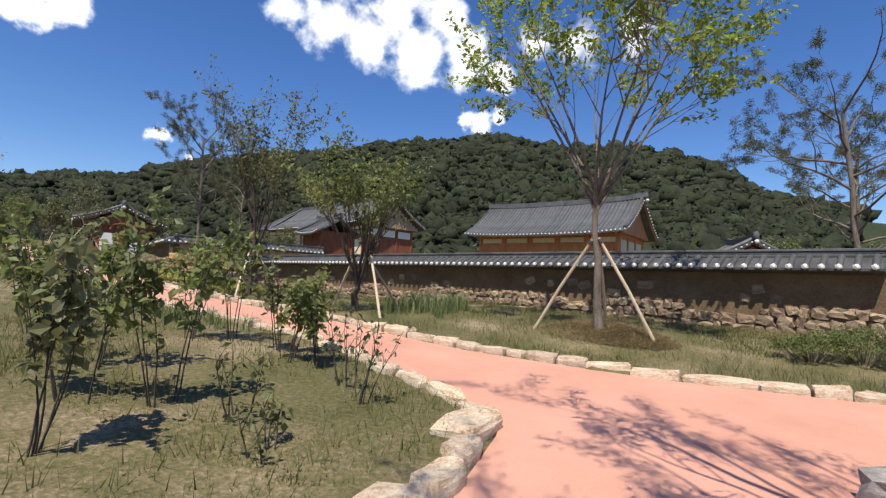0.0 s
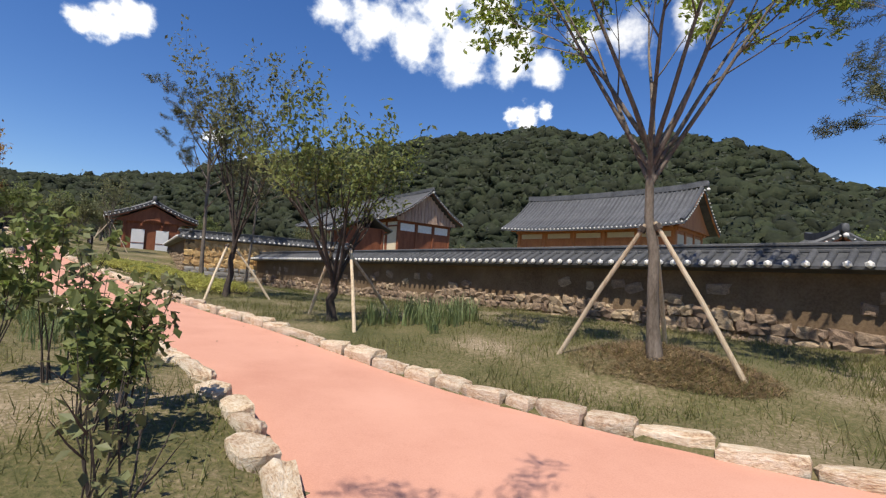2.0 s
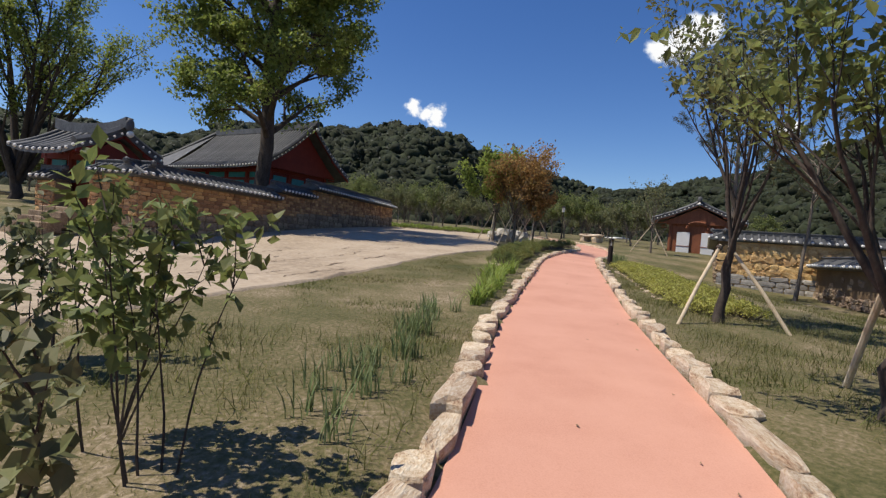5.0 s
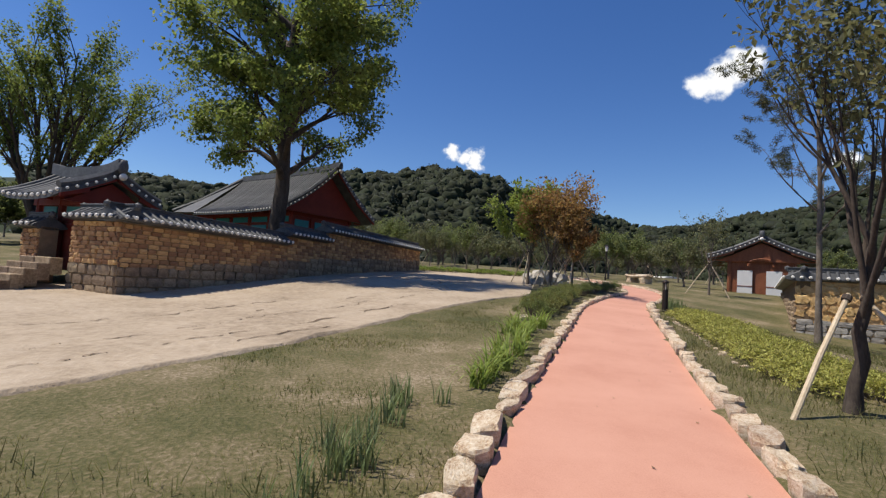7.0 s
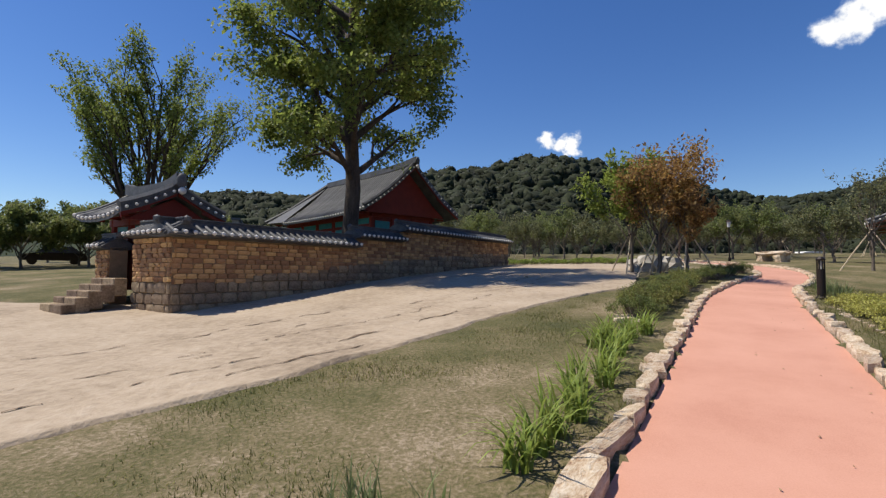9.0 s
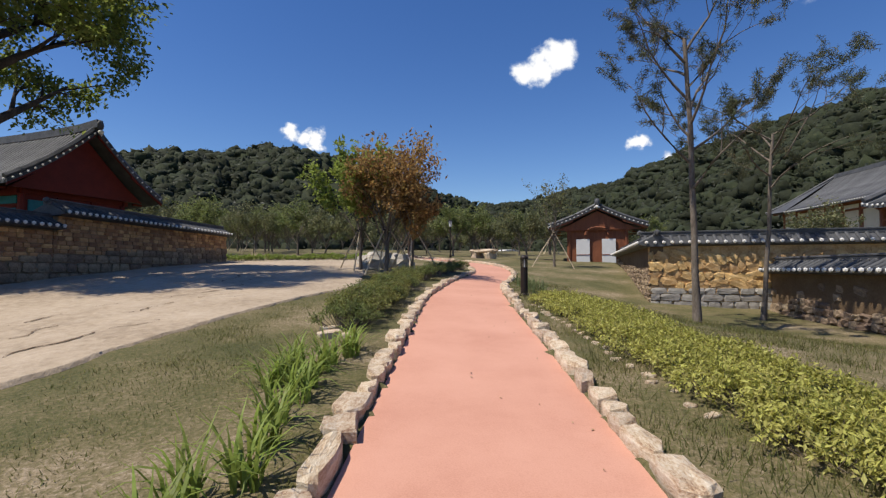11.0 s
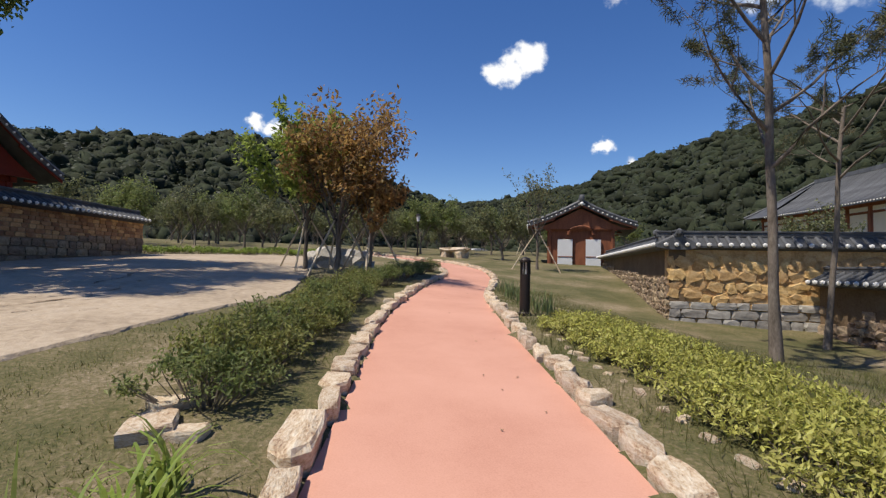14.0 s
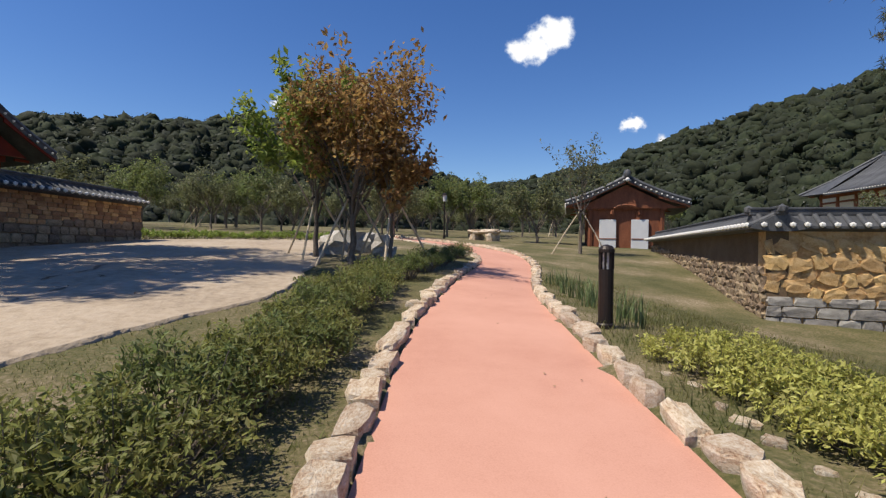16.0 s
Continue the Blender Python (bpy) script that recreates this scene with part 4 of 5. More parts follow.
cloud(1, 0.3, (39.2, 27.9, 2.2), (34.5, 27.1, 3.3), (29.2, 26.4, 3.8), (23.3, 25.5, 4.0), (17.8, 25.2, 3.4), (13.5, 23.6, 2.4), (20.5, 29.0, 3.8), (27, 29.5, 3.2), (23.6, 22.7, 1.3))
cloud(2, 0.5, (5.0, 26.6, 2.8), (-1.8, 26.9, 2.6), (9.5, 26.5, 2.2))
cloud(3, 0.3, (15.7, 18.6, 1.7), (17.5, 18.7, 1.1), (13.9, 19.2, 1.0))
cloud(4, 0.3, (62.3, 21.3, 1.7), (60.8, 22.0, 2.0), (59.2, 22.8, 1.9), (58.0, 23.2, 1.5))
cloud(5, 0.3, (89.2, 14.9, 1.15), (87.6, 14.5, 1.0), (86.6, 14.3, 1.35))
cloud(6, 0.3, (50.9, 13.4, 0.9), (50.1, 13.6, 0.95))
cloud(7, 0.6, (47.4, 11.4, 0.7), (49.5, 28.2, 1.2), (46.5, 28.6, 1.0))

# ---- bollard lamp ----
lamp = thing("bollard_lamp", pose(-18.42, 14.72, land(-18.42, 14.72) + 0.04), "dark brown metal bollard lamp with a slatted head", "lamp")
mesh("base_ring", *tube([(0, 0, 0), (0, 0, 0.05), (0, 0, 0.07)], [0.115, 0.115, 0.1], 16), M_BLACK, lamp)
mesh("post", *tube([(0, 0, 0.06), (0, 0, 0.74)], [0.092, 0.092], 16, True), M_BLACK, lamp)
mesh("core", *tube([(0, 0, 0.74), (0, 0, 0.96)], [0.045, 0.045], 10), M_WHITE, lamp, label="pale diffuser core")
for k in range(8):
    w = 2 * math.pi * k / 8
    boxpart("slat", (0.08 * math.cos(w), 0.08 * math.sin(w), 0.85, 0.022, 0.022, 0.22), M_BLACK, lamp)
mesh("cap", *tube([(0, 0, 0.95), (0, 0, 0.99), (0, 0, 1.03), (0, 0, 1.05)], [0.1, 0.1, 0.07, 0.02], 16), M_BLACK, lamp)


# ---- plants ----
M_LIGHTLEAF = leaf_material("light_green_leaf", ((0.17, 0.23, 0.04), (0.28, 0.34, 0.07), (0.38, 0.42, 0.11)), 0.25, 0.5)
M_MIDLEAF = leaf_material("mid_green_leaf", ((0.11, 0.145, 0.042), (0.18, 0.21, 0.068), (0.27, 0.28, 0.11)), 0.35, 0.5)
M_GINKGO = leaf_material("ginkgo_leaf", ((0.12, 0.165, 0.035), (0.21, 0.255, 0.06), (0.30, 0.33, 0.09)), 0.3, 0.55)
M_NEEDLE = leaf_material("pine_needles", ((0.07, 0.085, 0.04), (0.12, 0.13, 0.065), (0.21, 0.17, 0.10)), 0.35, 0.2)
M_MAPLE = leaf_material("bronze_leaf", ((0.19, 0.135, 0.05), (0.34, 0.195, 0.075), (0.30, 0.25, 0.09)), 0.4, 0.5)
M_YELLOW = leaf_material("golden_leaf", ((0.24, 0.25, 0.05), (0.42, 0.40, 0.10), (0.55, 0.52, 0.18)), 0.3, 0.4)
M_BLADE = leaf_material("strap_leaf", ((0.16, 0.22, 0.035), (0.26, 0.33, 0.07), (0.37, 0.42, 0.12)), 0.3, 0.5)
M_IRIS = leaf_material("iris_leaf", ((0.12, 0.16, 0.06), (0.19, 0.23, 0.095), (0.30, 0.30, 0.15)), 0.35, 0.4)
M_GRASS = leaf_material("grass_blade", ((0.12, 0.138, 0.04), (0.185, 0.185, 0.063), (0.29, 0.245, 0.11)), 0.4, 0.5)
M_AZALEA = leaf_material("azalea_leaf", ((0.13, 0.15, 0.038), (0.22, 0.225, 0.065), (0.33, 0.31, 0.11)), 0.4, 0.5)
M_STRAW = leaf_material("dry_straw", ((0.17, 0.11, 0.055), (0.27, 0.19, 0.10), (0.38, 0.28, 0.16)), 0.3, 0.3)
M_SPARSE = leaf_material("dull_leaf", ((0.11, 0.12, 0.05), (0.16, 0.17, 0.075), (0.23, 0.21, 0.11)), 0.35, 0.4)


def leaves(centres, radii, per, size, rng, squash=0.8, shell=0.2, width=0.45, droop=0.0):
    """Small pointed leaves, each folded along its middle, round the centres."""
    C = np.repeat(np.asarray(centres, float), per, 0)
    R = np.repeat(np.asarray(radii, float), per)
    n = len(C)
    d = rng.normal(size=(n, 3))
    d /= np.linalg.norm(d, axis=1)[:, None]
    r = R * (shell + (1 - shell) * rng.random(n) ** 0.6)
    P = C + d * r[:, None] * np.array([1, 1, squash])
    ax = d * 0.6 + rng.normal(size=(n, 3)) * 0.6 + np.array([0, 0, -droop])
    ax /= np.linalg.norm(ax, axis=1)[:, None]
    up = rng.normal(size=(n, 3)) * 0.5 + np.array([0, 0, 1.0])
    b = np.cross(up, ax)
    b /= np.linalg.norm(b, axis=1)[:, None] + 1e-9
    nn = np.cross(ax, b)
    s = (size * (0.6 + 0.8 * rng.random(n)))[:, None]
    V = np.stack([P - ax * s, P + b * s * width + nn * s * 0.15, P + ax * s, P - b * s * width + nn * s * 0.15], 1).reshape(-1, 3)
    i = np.arange(n) * 4
    F = np.concatenate([np.stack([i, i + 1, i + 2], 1), np.stack([i, i + 2, i + 3], 1)])
    return V, F


def limb(rng, p, d, length, r, bend, up, segs=5):
    pts, rad = [Vector(p)], [r]
    d = Vector(d).normalized()
    for k in range(segs):
        d = (d + Vector((rng.uniform(-1, 1), rng.uniform(-1, 1), rng.uniform(-1, 1))) * bend + Vector((0, 0, up))).normalized()
        pts.append(pts[-1] + d * length / segs)
        rad.append(r * (1 - 0.8 * (k + 1) / segs))
    return pts, rad, d


def grow(rng, p, d, length, r, depth, kids, spread, bend, up, tubes, tips, ratio=0.62, first=0.35):
    pts, rad, end = limb(rng, p, d, length, r, bend, up)
    tubes.append(tube(pts, rad, 7 if r > 0.05 else (5 if r > 0.015 else 3), False))
    if depth == 0:
        tips.extend(pts[2:])
        return
    tips.append(pts[-1])
    for k in range(kids):
        t = first + (1 - first) * (k + rng.random()) / kids
        i = min(len(pts) - 2, int(t * (len(pts) - 1)))
        f = t * (len(pts) - 1) - i
        q = pts[i].lerp(pts[i + 1], f)
        w = rng.uniform(0, 2 * math.pi) + k * 2.4
        axis = (pts[i + 1] - pts[i]).normalized()
        side = axis.orthogonal().normalized()
        side = (side * math.cos(w) + axis.cross(side) * math.sin(w))
        nd = axis * math.cos(spread) + side * math.sin(spread)
        grow(rng, q, nd, length * ratio * rng.uniform(0.75, 1.15), max(0.004, rad[i] * 0.6), depth - 1, kids, spread, bend, up, tubes, tips, ratio, first)


def tree(name, x, y, label, seed, trunk_h, r, limbs, limb_len, depth, kids, spread, bend, up, bark, leaf, per, leaf_size, cluster, lean=(0, 0), tilt=0.7, ratio=0.62, width=0.45, low=0.75, z=None, droop=0.0, group="", first=0.35, shell=0.15):
    rng, nrng = random.Random(seed), np.random.default_rng(seed)
    z = land(x, y) if z is None else z
    th = thing(name, pose(x, y, z), label, "tree", group)
    pts, rad = [Vector((0, 0, -0.1))], [r * 1.35]
    for k in range(6):
        f = (k + 1) / 6
        pts.append(Vector((lean[0] * f + rng.uniform(-1, 1) * r * 0.5, lean[1] * f + rng.uniform(-1, 1) * r * 0.5, trunk_h * f)))
        rad.append(r * (1 - 0.45 * f))
    tubes, tips = [tube(pts, rad, 9, False)], []
    for k in range(limbs):
        f = low + (1 - low) * k / max(1, limbs - 1)
        i = min(5, int(f * 6))
        q = pts[i].lerp(pts[i + 1], f * 6 - i)
        w = k * 2.4 + rng.uniform(-0.4, 0.4)
        d = Vector((math.cos(w) * math.sin(tilt), math.sin(w) * math.sin(tilt), math.cos(tilt)))
        grow(rng, q, d, limb_len * rng.uniform(0.8, 1.15), r * 0.45, depth, kids, spread, bend, up, tubes, tips, ratio, first)
    mesh("trunk", *join(tubes), bark, th, True)
    V, F = leaves([tuple(t) for t in tips], [cluster] * len(tips), per, leaf_size, nrng, 0.8, shell, width, droop)
    mesh("crown", V, F.tolist(), leaf, th)
    return th


def stake(x0, y0, x1, y1, z1, label="peeled timber prop against a young tree", r=0.031, z0=None):
    z0 = land(x0, y0) if z0 is None else z0
    a, b = Vector((x0, y0, z0 - 0.1)), Vector((x1, y1, z1))
    th = thing("tree_prop", Matrix.Translation((x0, y0, z0)), label, "prop", "tree props")
    mesh("pole", *tube([Vector((0, 0, -0.1)), (b - a) * 0.5, b - a], [r, r * 0.95, r * 0.85], 8), M_STAKE, th)
    c = b - a
    mesh("tie", *tube([c * 0.95, c * 0.985], [r * 1.6, r * 1.6], 8), M_DARKBARK, th, label="dark binding cord")


# the young zelkova and its props
tree("zelkova_tree", 2.0, 9.45, "young zelkova with upswept limbs and sparse light leaves", 3, 2.55, 0.08, 11, 3.3, 2, 4, 0.62, 0.09, 0.035, M_BARK, M_LIGHTLEAF, 9, 0.06, 0.18, (-0.12, 0), 0.55, 0.5, 0.5, 0.82, 0.9, first=0.42)
stake(2.98, 9.36, 1.95, 9.45, 2.45)
stake(0.75, 9.6, 1.85, 9.45, 2.42)
stake(2.1, 10.9, 1.95, 9.5, 2.4)
# dark-stemmed fruit tree with pale props
tree("fruit_tree", -3.4, 10.35, "dark-stemmed young fruit tree with upright shoots", 8, 0.85, 0.1, 8, 1.85, 2, 4, 0.5, 0.14, 0.12, M_DARKBARK, M_MIDLEAF, 6, 0.055, 0.2, (0, 0), 0.55, 0.62, 0.5, 0.6)
stake(-2.35, 9.6, -3.15, 10.45, 2.15, "pale peeled prop against a young fruit tree")
stake(-2.9, 11.8, -3.3, 10.5, 2.1)
stake(-4.4, 10.9, -3.5, 10.4, 2.1)
tree("slender_tree", -7.9, 12.0, "slender young tree with many upright shoots", 14, 1.9, 0.085, 8, 2.5, 2, 4, 0.38, 0.1, 0.14, M_DARKBARK, M_SPARSE, 6, 0.055, 0.22, (0.1, 0.1), 0.4, 0.62, 0.5, 0.55)
stake(-7.5, 11.0, -7.85, 11.9, 2.2)
stake(-7.0, 12.7, -7.85, 12.05, 2.2)
# two thin pines before the orange wall
PINE = dict(bend=0.24, bark=M_BARK, leaf=M_NEEDLE, per=26, leaf_size=0.07, cluster=0.14, width=0.08, shell=0.05)
tree("pine_tree", -16.1, 17.95, "grey-stemmed pine with crooked limbs and needle tufts", 21, 6.9, 0.085, 13, 2.4, 2, 3, 0.75, lean=(-0.35, 0.2), tilt=0.85, low=0.46, ratio=0.5, up=0.1, **PINE)
tree("pine_tree", -17.7, 21.9, "thin leaning pine with flat needle tufts", 25, 5.4, 0.07, 9, 2.5, 2, 3, 0.75, lean=(0.15, 0.4), tilt=1.0, low=0.7, ratio=0.5, up=0.05, **PINE)
# pines beside the start of the path
BOUGH = {**PINE, "per": 26, "cluster": 0.2}
tree("pine_tree", 6.5, -0.2, "tall pine with long limbs over the path", 31, 5.0, 0.16, 11, 4.4, 2, 4, 0.6, lean=(-0.3, 0.2), tilt=1.42, low=0.72, ratio=0.5, up=0.03, **BOUGH)
tree("pine_tree", 7.7, 14.4, "pine with drooping limbs at the wall's end", 33, 5.4, 0.08, 11, 2.4, 2, 3, 0.7, lean=(-0.3, 0.2), tilt=1.1, low=0.4, ratio=0.55, up=0.03, **PINE)
tree("pine_tree", 9.0, 18.5, "grey-stemmed pine behind the wall's end", 34, 5.6, 0.08, 11, 2.4, 2, 3, 0.7, lean=(0.2, 0.2), tilt=1.0, low=0.4, ratio=0.55, up=0.03, **PINE)
# bronze maple and its green neighbour
tree("maple_tree", -26.1, 12.7, "staked maple with a bronze and orange crown", 41, 1.8, 0.1, 12, 2.25, 2, 5, 0.62, 0.12, 0.07, M_BARK, M_MAPLE, 6, 0.075, 0.3, (0, 0), 0.58, 0.6, 0.5, 0.5)
tree("maple_tree", -25.5, 13.6, "slim bronze-leaved maple beside the path", 42, 1.6, 0.06, 6, 1.3, 2, 4, 0.55, 0.12, 0.08, M_BARK, M_MAPLE, 5, 0.09, 0.25, (0, 0), 0.5, 0.6, 0.5, 0.5)
tree("young_tree", -27.6, 11.9, "young tree with a fresh light green crown", 43, 1.9, 0.08, 9, 2.1, 2, 5, 0.55, 0.12, 0.08, M_BARK, M_LIGHTLEAF, 8, 0.1, 0.28, (0, 0), 0.5, 0.6, 0.5, 0.5)
for cx, cy in ((-26.1, 12.7), (-27.6, 11.9), (-25.5, 13.6)):
    for k in range(3):
        w = k * 2.1 + cx
        stake(cx + 1.25 * math.cos(w), cy + 1.25 * math.sin(w), cx + 0.1 * math.cos(w), cy + 0.1 * math.sin(w), land(cx, cy) + 1.7)
# ginkgos in the shrine yard
tree("ginkgo_tree", -26.0, -0.6, "tall ginkgo with a dense green crown behind the wall", 51, 12.5, 0.4, 26, 3.9, 2, 5, 0.6, 0.12, 0.0, M_DARKBARK, M_GINKGO, 17, 0.1, 0.6, (0.3, 0.2), 0.95, 0.55, 0.6, 0.36, 1.9, 0.3)
tree("ginkgo_tree", -29.5, -14.4, "many-stemmed ginkgo with an open fan of limbs", 52, 2.2, 0.36, 14, 9.0, 2, 7, 0.42, 0.06, 0.05, M_DARKBARK, M_GINKGO, 9, 0.085, 0.42, (0, 0), 0.42, 0.34, 0.6, 0.5, 1.9)


# background trees: three kinds, copied about
kinds = []
for i, (leaf, hgt) in enumerate(((M_SPARSE, 1.4), (M_MIDLEAF, 1.7), (M_SPARSE, 1.1))):
    kinds.append(tree("garden_tree", -44 - 4 * i, 18 + 5 * i, "young garden tree with a loose green crown", 60 + i, hgt, 0.09, 8, 2.0, 2, 4, 0.6, 0.14, 0.04, M_BARK, leaf, 5, 0.09, 0.34, (0, 0), 0.65, 0.6, 0.55, 0.5, group="garden trees"))
rr = random.Random(9)
spots = []
for _ in range(400):
    if len(spots) >= 62:
        break
    x, y = rr.uniform(-95, -37), rr.uniform(-2, 52)
    if off_path(np.array([[x, y]]))[0] < 1.5 or any(math.hypot(x - a, y - b) < 3.2 for a, b in spots) or (y > 24 and x > -48) or (x > -44 and y < 13):
        continue
    spots.append((x, y))
spots += [(-46, -32), (-50, -28), (-42, -36), (-56, -24), (-38, -40), (-52, -36), (-15, 44), (-30, 42), (12, 36), (15, 30), (-12, 48), (18, 24), (-40, 26)]
for k, (x, y) in enumerate(spots):
    copy_thing(kinds[k % 3], pose(x, y, land(x, y), 0, 0, rr.uniform(0, 360)))
    if k % 3 == 0 and x > -62 and y < 40:
        for q in range(2):
            w = rr.uniform(0, 6.28)
            stake(x + 1.1 * math.cos(w), y + 1.1 * math.sin(w), x, y, land(x, y) + 1.6)
tree("young_tree", -31.5, 23.3, "staked young tree with a thin green crown", 71, 2.2, 0.07, 7, 1.9, 2, 4, 0.45, 0.12, 0.1, M_BARK, M_SPARSE, 2, 0.07, 0.25, (0, 0), 0.45, 0.6, 0.5, 0.5)
for w in (0.4, 2.6, 4.6):
    stake(-31.5 + 1.4 * math.cos(w), 23.3 + 1.4 * math.sin(w), -31.5, 23.3, land(-31.5, 23.3) + 1.9)


# ---- shrubs ----
def shrub(x, y, seed, high, stems, label, leaf=M_MIDLEAF, leaf_size=0.05, per=5, start=0.4, spread=0.35, name="tall_shrub"):
    rng, nrng = random.Random(seed), np.random.default_rng(seed)
    th = thing(name, pose(x, y, land(x, y) + 0.04), label, "shrub", "shrubs on the lawn")
    tubes, tips = [], []
    for k in range(stems):
        w = rng.uniform(0, 6.28)
        d = Vector((math.cos(w) * spread, math.sin(w) * spread, 1))
        L = high * rng.uniform(0.7, 1.1)
        pts, rad, _ = limb(rng, (0.1 * math.cos(w), 0.1 * math.sin(w), -0.03), d, L, 0.0075, 0.09, 0.02, 8)
        tubes.append(tube(pts, rad, 4, False))
        for q in pts[int(len(pts) * start):]:
            tips.append(q)
        for _ in range(2):
            i = rng.randrange(4, 8)
            p2, r2, _ = limb(rng, pts[i], Vector((rng.uniform(-1, 1), rng.uniform(-1, 1), 0.9)), L * 0.28, 0.006, 0.1, 0.05, 4)
            tubes.append(tube(p2, r2, 3, False))
            tips.extend(p2[1:])
    mesh("stem_tuft", *join(tubes), M_DARKBARK, th)["kind"] = "stuff"
    V, F = leaves([tuple(t) for t in tips], [0.09] * len(tips), per, leaf_size, nrng, 1.0, 0.3, 0.62, 0.25)
    mesh("foliage", V, F.tolist(), leaf, th)


LILAC = "tall leafy shrub on thin bare stems"
for i, (x, y, hgt) in enumerate(((-0.9, 2.1, 1.3), (-1.4, 2.75, 1.4), (-1.0, 3.15, 1.35), (-2.1, 3.3, 1.4), (-1.25, 4.95, 1.05), (-0.75, 5.0, 0.95), (-1.6, 5.4, 1.25), (-2.38, 5.45, 1.3), (-2.75, 5.0, 1.2), (-3.9, 4.0, 1.3))):
    shrub(x, y, 200 + i, hgt, 5, LILAC, M_SPARSE if i % 3 == 0 else M_MIDLEAF, 0.043, 5 if i in (4, 5) else 6, 0.55, 0.2)
for i, (x, y, hgt) in enumerate(((-0.35, 3.3, 0.75), (0.1, 4.25, 0.75), (0.2, 2.9, 0.45), (-0.2, 4.6, 0.9))):
    shrub(x, y, 230 + i, hgt, 5, "thin twiggy shrub with sparse leaves", M_SPARSE, 0.034, 1, 0.6, 0.3)


def bush(x, y, r, high, seed, leaf, label, name="azalea_bush", per=20, size=0.024, n=60, group="bushes beside the path"):
    rng, nrng = random.Random(seed), np.random.default_rng(seed)
    th = thing(name, pose(x, y, land(x, y) + 0.03), label, "bush", group)
    tubes, tips = [], []
    for k in range(n):
        w, f = rng.uniform(0, 6.28), math.sqrt(rng.random())
        hx, hy = r * f * math.cos(w), r * f * math.sin(w)
        hz = high * (1 - 0.45 * f * f) * rng.uniform(0.75, 1.12)
        pts = [Vector((hx * 0.25, hy * 0.25, -0.05)), Vector((hx * 0.7, hy * 0.7, hz * 0.5)), Vector((hx, hy, hz))]
        tubes.append(tube(pts, [0.008, 0.005, 0.002], 3, False))
        tips += [pts[2], pts[2].lerp(pts[1], 0.35)]
    mesh("twig_tuft", *join(tubes), M_BARK, th)["kind"] = "stuff"
    V, F = leaves([tuple(t) for t in tips], [0.1] * len(tips), per, size, nrng, 0.8, 0.1, 0.42)
    mesh("foliage", V, F.tolist(), leaf, th)


rr = random.Random(12)
for i in range(17):
    f = i / 16
    x, y = -14.9 - 7.0 * f, 9.9 + 2.75 * f
    bush(x + rr.uniform(-0.12, 0.12), y + rr.uniform(-0.15, 0.15) - 0.15, rr.uniform(0.45, 0.62), rr.uniform(0.42, 0.58), 300 + i, M_AZALEA if i % 3 else M_MIDLEAF, "clipped dark green azalea bush beside the kerb")
for i, (x, y) in enumerate(((-23.2, 13.4), (-24.3, 14.1), (-25.6, 14.9), (-27, 15.6), (-28.6, 16.6), (5.2, 9.6), (5.9, 9.7), (6.6, 9.4))):
    bush(x, y, rr.uniform(0.5, 0.7), rr.uniform(0.4, 0.6), 340 + i, M_MIDLEAF, "rounded green bush on the lawn")
# golden ground-cover hedge
for i in range(30):
    f = i / 29
    cx, cy = -16.9 + 8.2 * f, 14.85 - 2.2 * f
    for q in (-1, 1):
        bush(cx + 0.1 * q + rr.uniform(-0.1, 0.1), cy + q * (0.22 + 0.16 * f) + rr.uniform(-0.08, 0.08), 0.42, rr.uniform(0.24, 0.32), 400 + 2 * i + q, M_YELLOW, "low golden-leaved hedge plant", "hedge_plant", 14, 0.026, 34, "golden hedge")


def clump(x, y, seed, blades, length, wide, lean, leaf, label, name):
    """A tuft of strap leaves that arch outwards."""
    rng = random.Random(seed)
    th = thing(name, pose(x, y, land(x, y) + 0.03), label, "plant", name + " clumps")
    vs, fs = [], []
    for k in range(blades):
        w = rng.uniform(0, 6.28)
        L, bend = length * rng.uniform(0.6, 1.1), lean * rng.uniform(0.4, 1.3)
        bx, by = rng.uniform(-0.09, 0.09), rng.uniform(-0.09, 0.09)
        o = len(vs)
        px, pz, ang = 0.0, 0.0, math.pi / 2 - bend * 0.2
        for s in range(5):
            f = s / 4
            hw = wide * (1 - f ** 2) * 0.5 + 0.001
            cx, cy = bx + px * math.cos(w), by + px * math.sin(w)
            vs += [(cx - hw * math.sin(w), cy + hw * math.cos(w), pz), (cx + hw * math.sin(w), cy - hw * math.cos(w), pz)]
            px += math.cos(ang) * L / 4
            pz += math.sin(ang) * L / 4
            ang -= bend * 0.5
        for s in range(4):
            fs.append((o + 2 * s, o + 2 * s + 1, o + 2 * s + 3, o + 2 * s + 2))
    mesh("leaf_tuft", vs, fs, leaf, th)["kind"] = "stuff"


LILIES = ((-8.0, 7.85), (-8.35, 8.0), (-8.7, 8.1), (-9.1, 8.3), (-9.5, 8.3), (-9.9, 8.35), (-10.1, 8.65), (-10.6, 8.75), (-11.1, 8.8), (-11.6, 9.0), (-12.0, 9.1), (-12.3, 8.9), (-12.5, 9.25), (-12.8, 9.35), (-13.1, 9.65), (-13.5, 9.7), (-12.7, 9.0), (-12.1, 8.75))
for i, (x, y) in enumerate(LILIES):
    clump(x, y, 500 + i, 34, 0.55, 0.026, 1.0, M_BLADE, "arching bright green daylily clump beside the kerb", "daylily")
for i in range(34):
    x, y = rr.uniform(-2.7, -1.2), rr.uniform(10.2, 12.4)
    clump(x, y, 540 + i, 22, 0.5, 0.014, 0.4, M_IRIS, "upright grey-green iris clump in the grass", "iris")
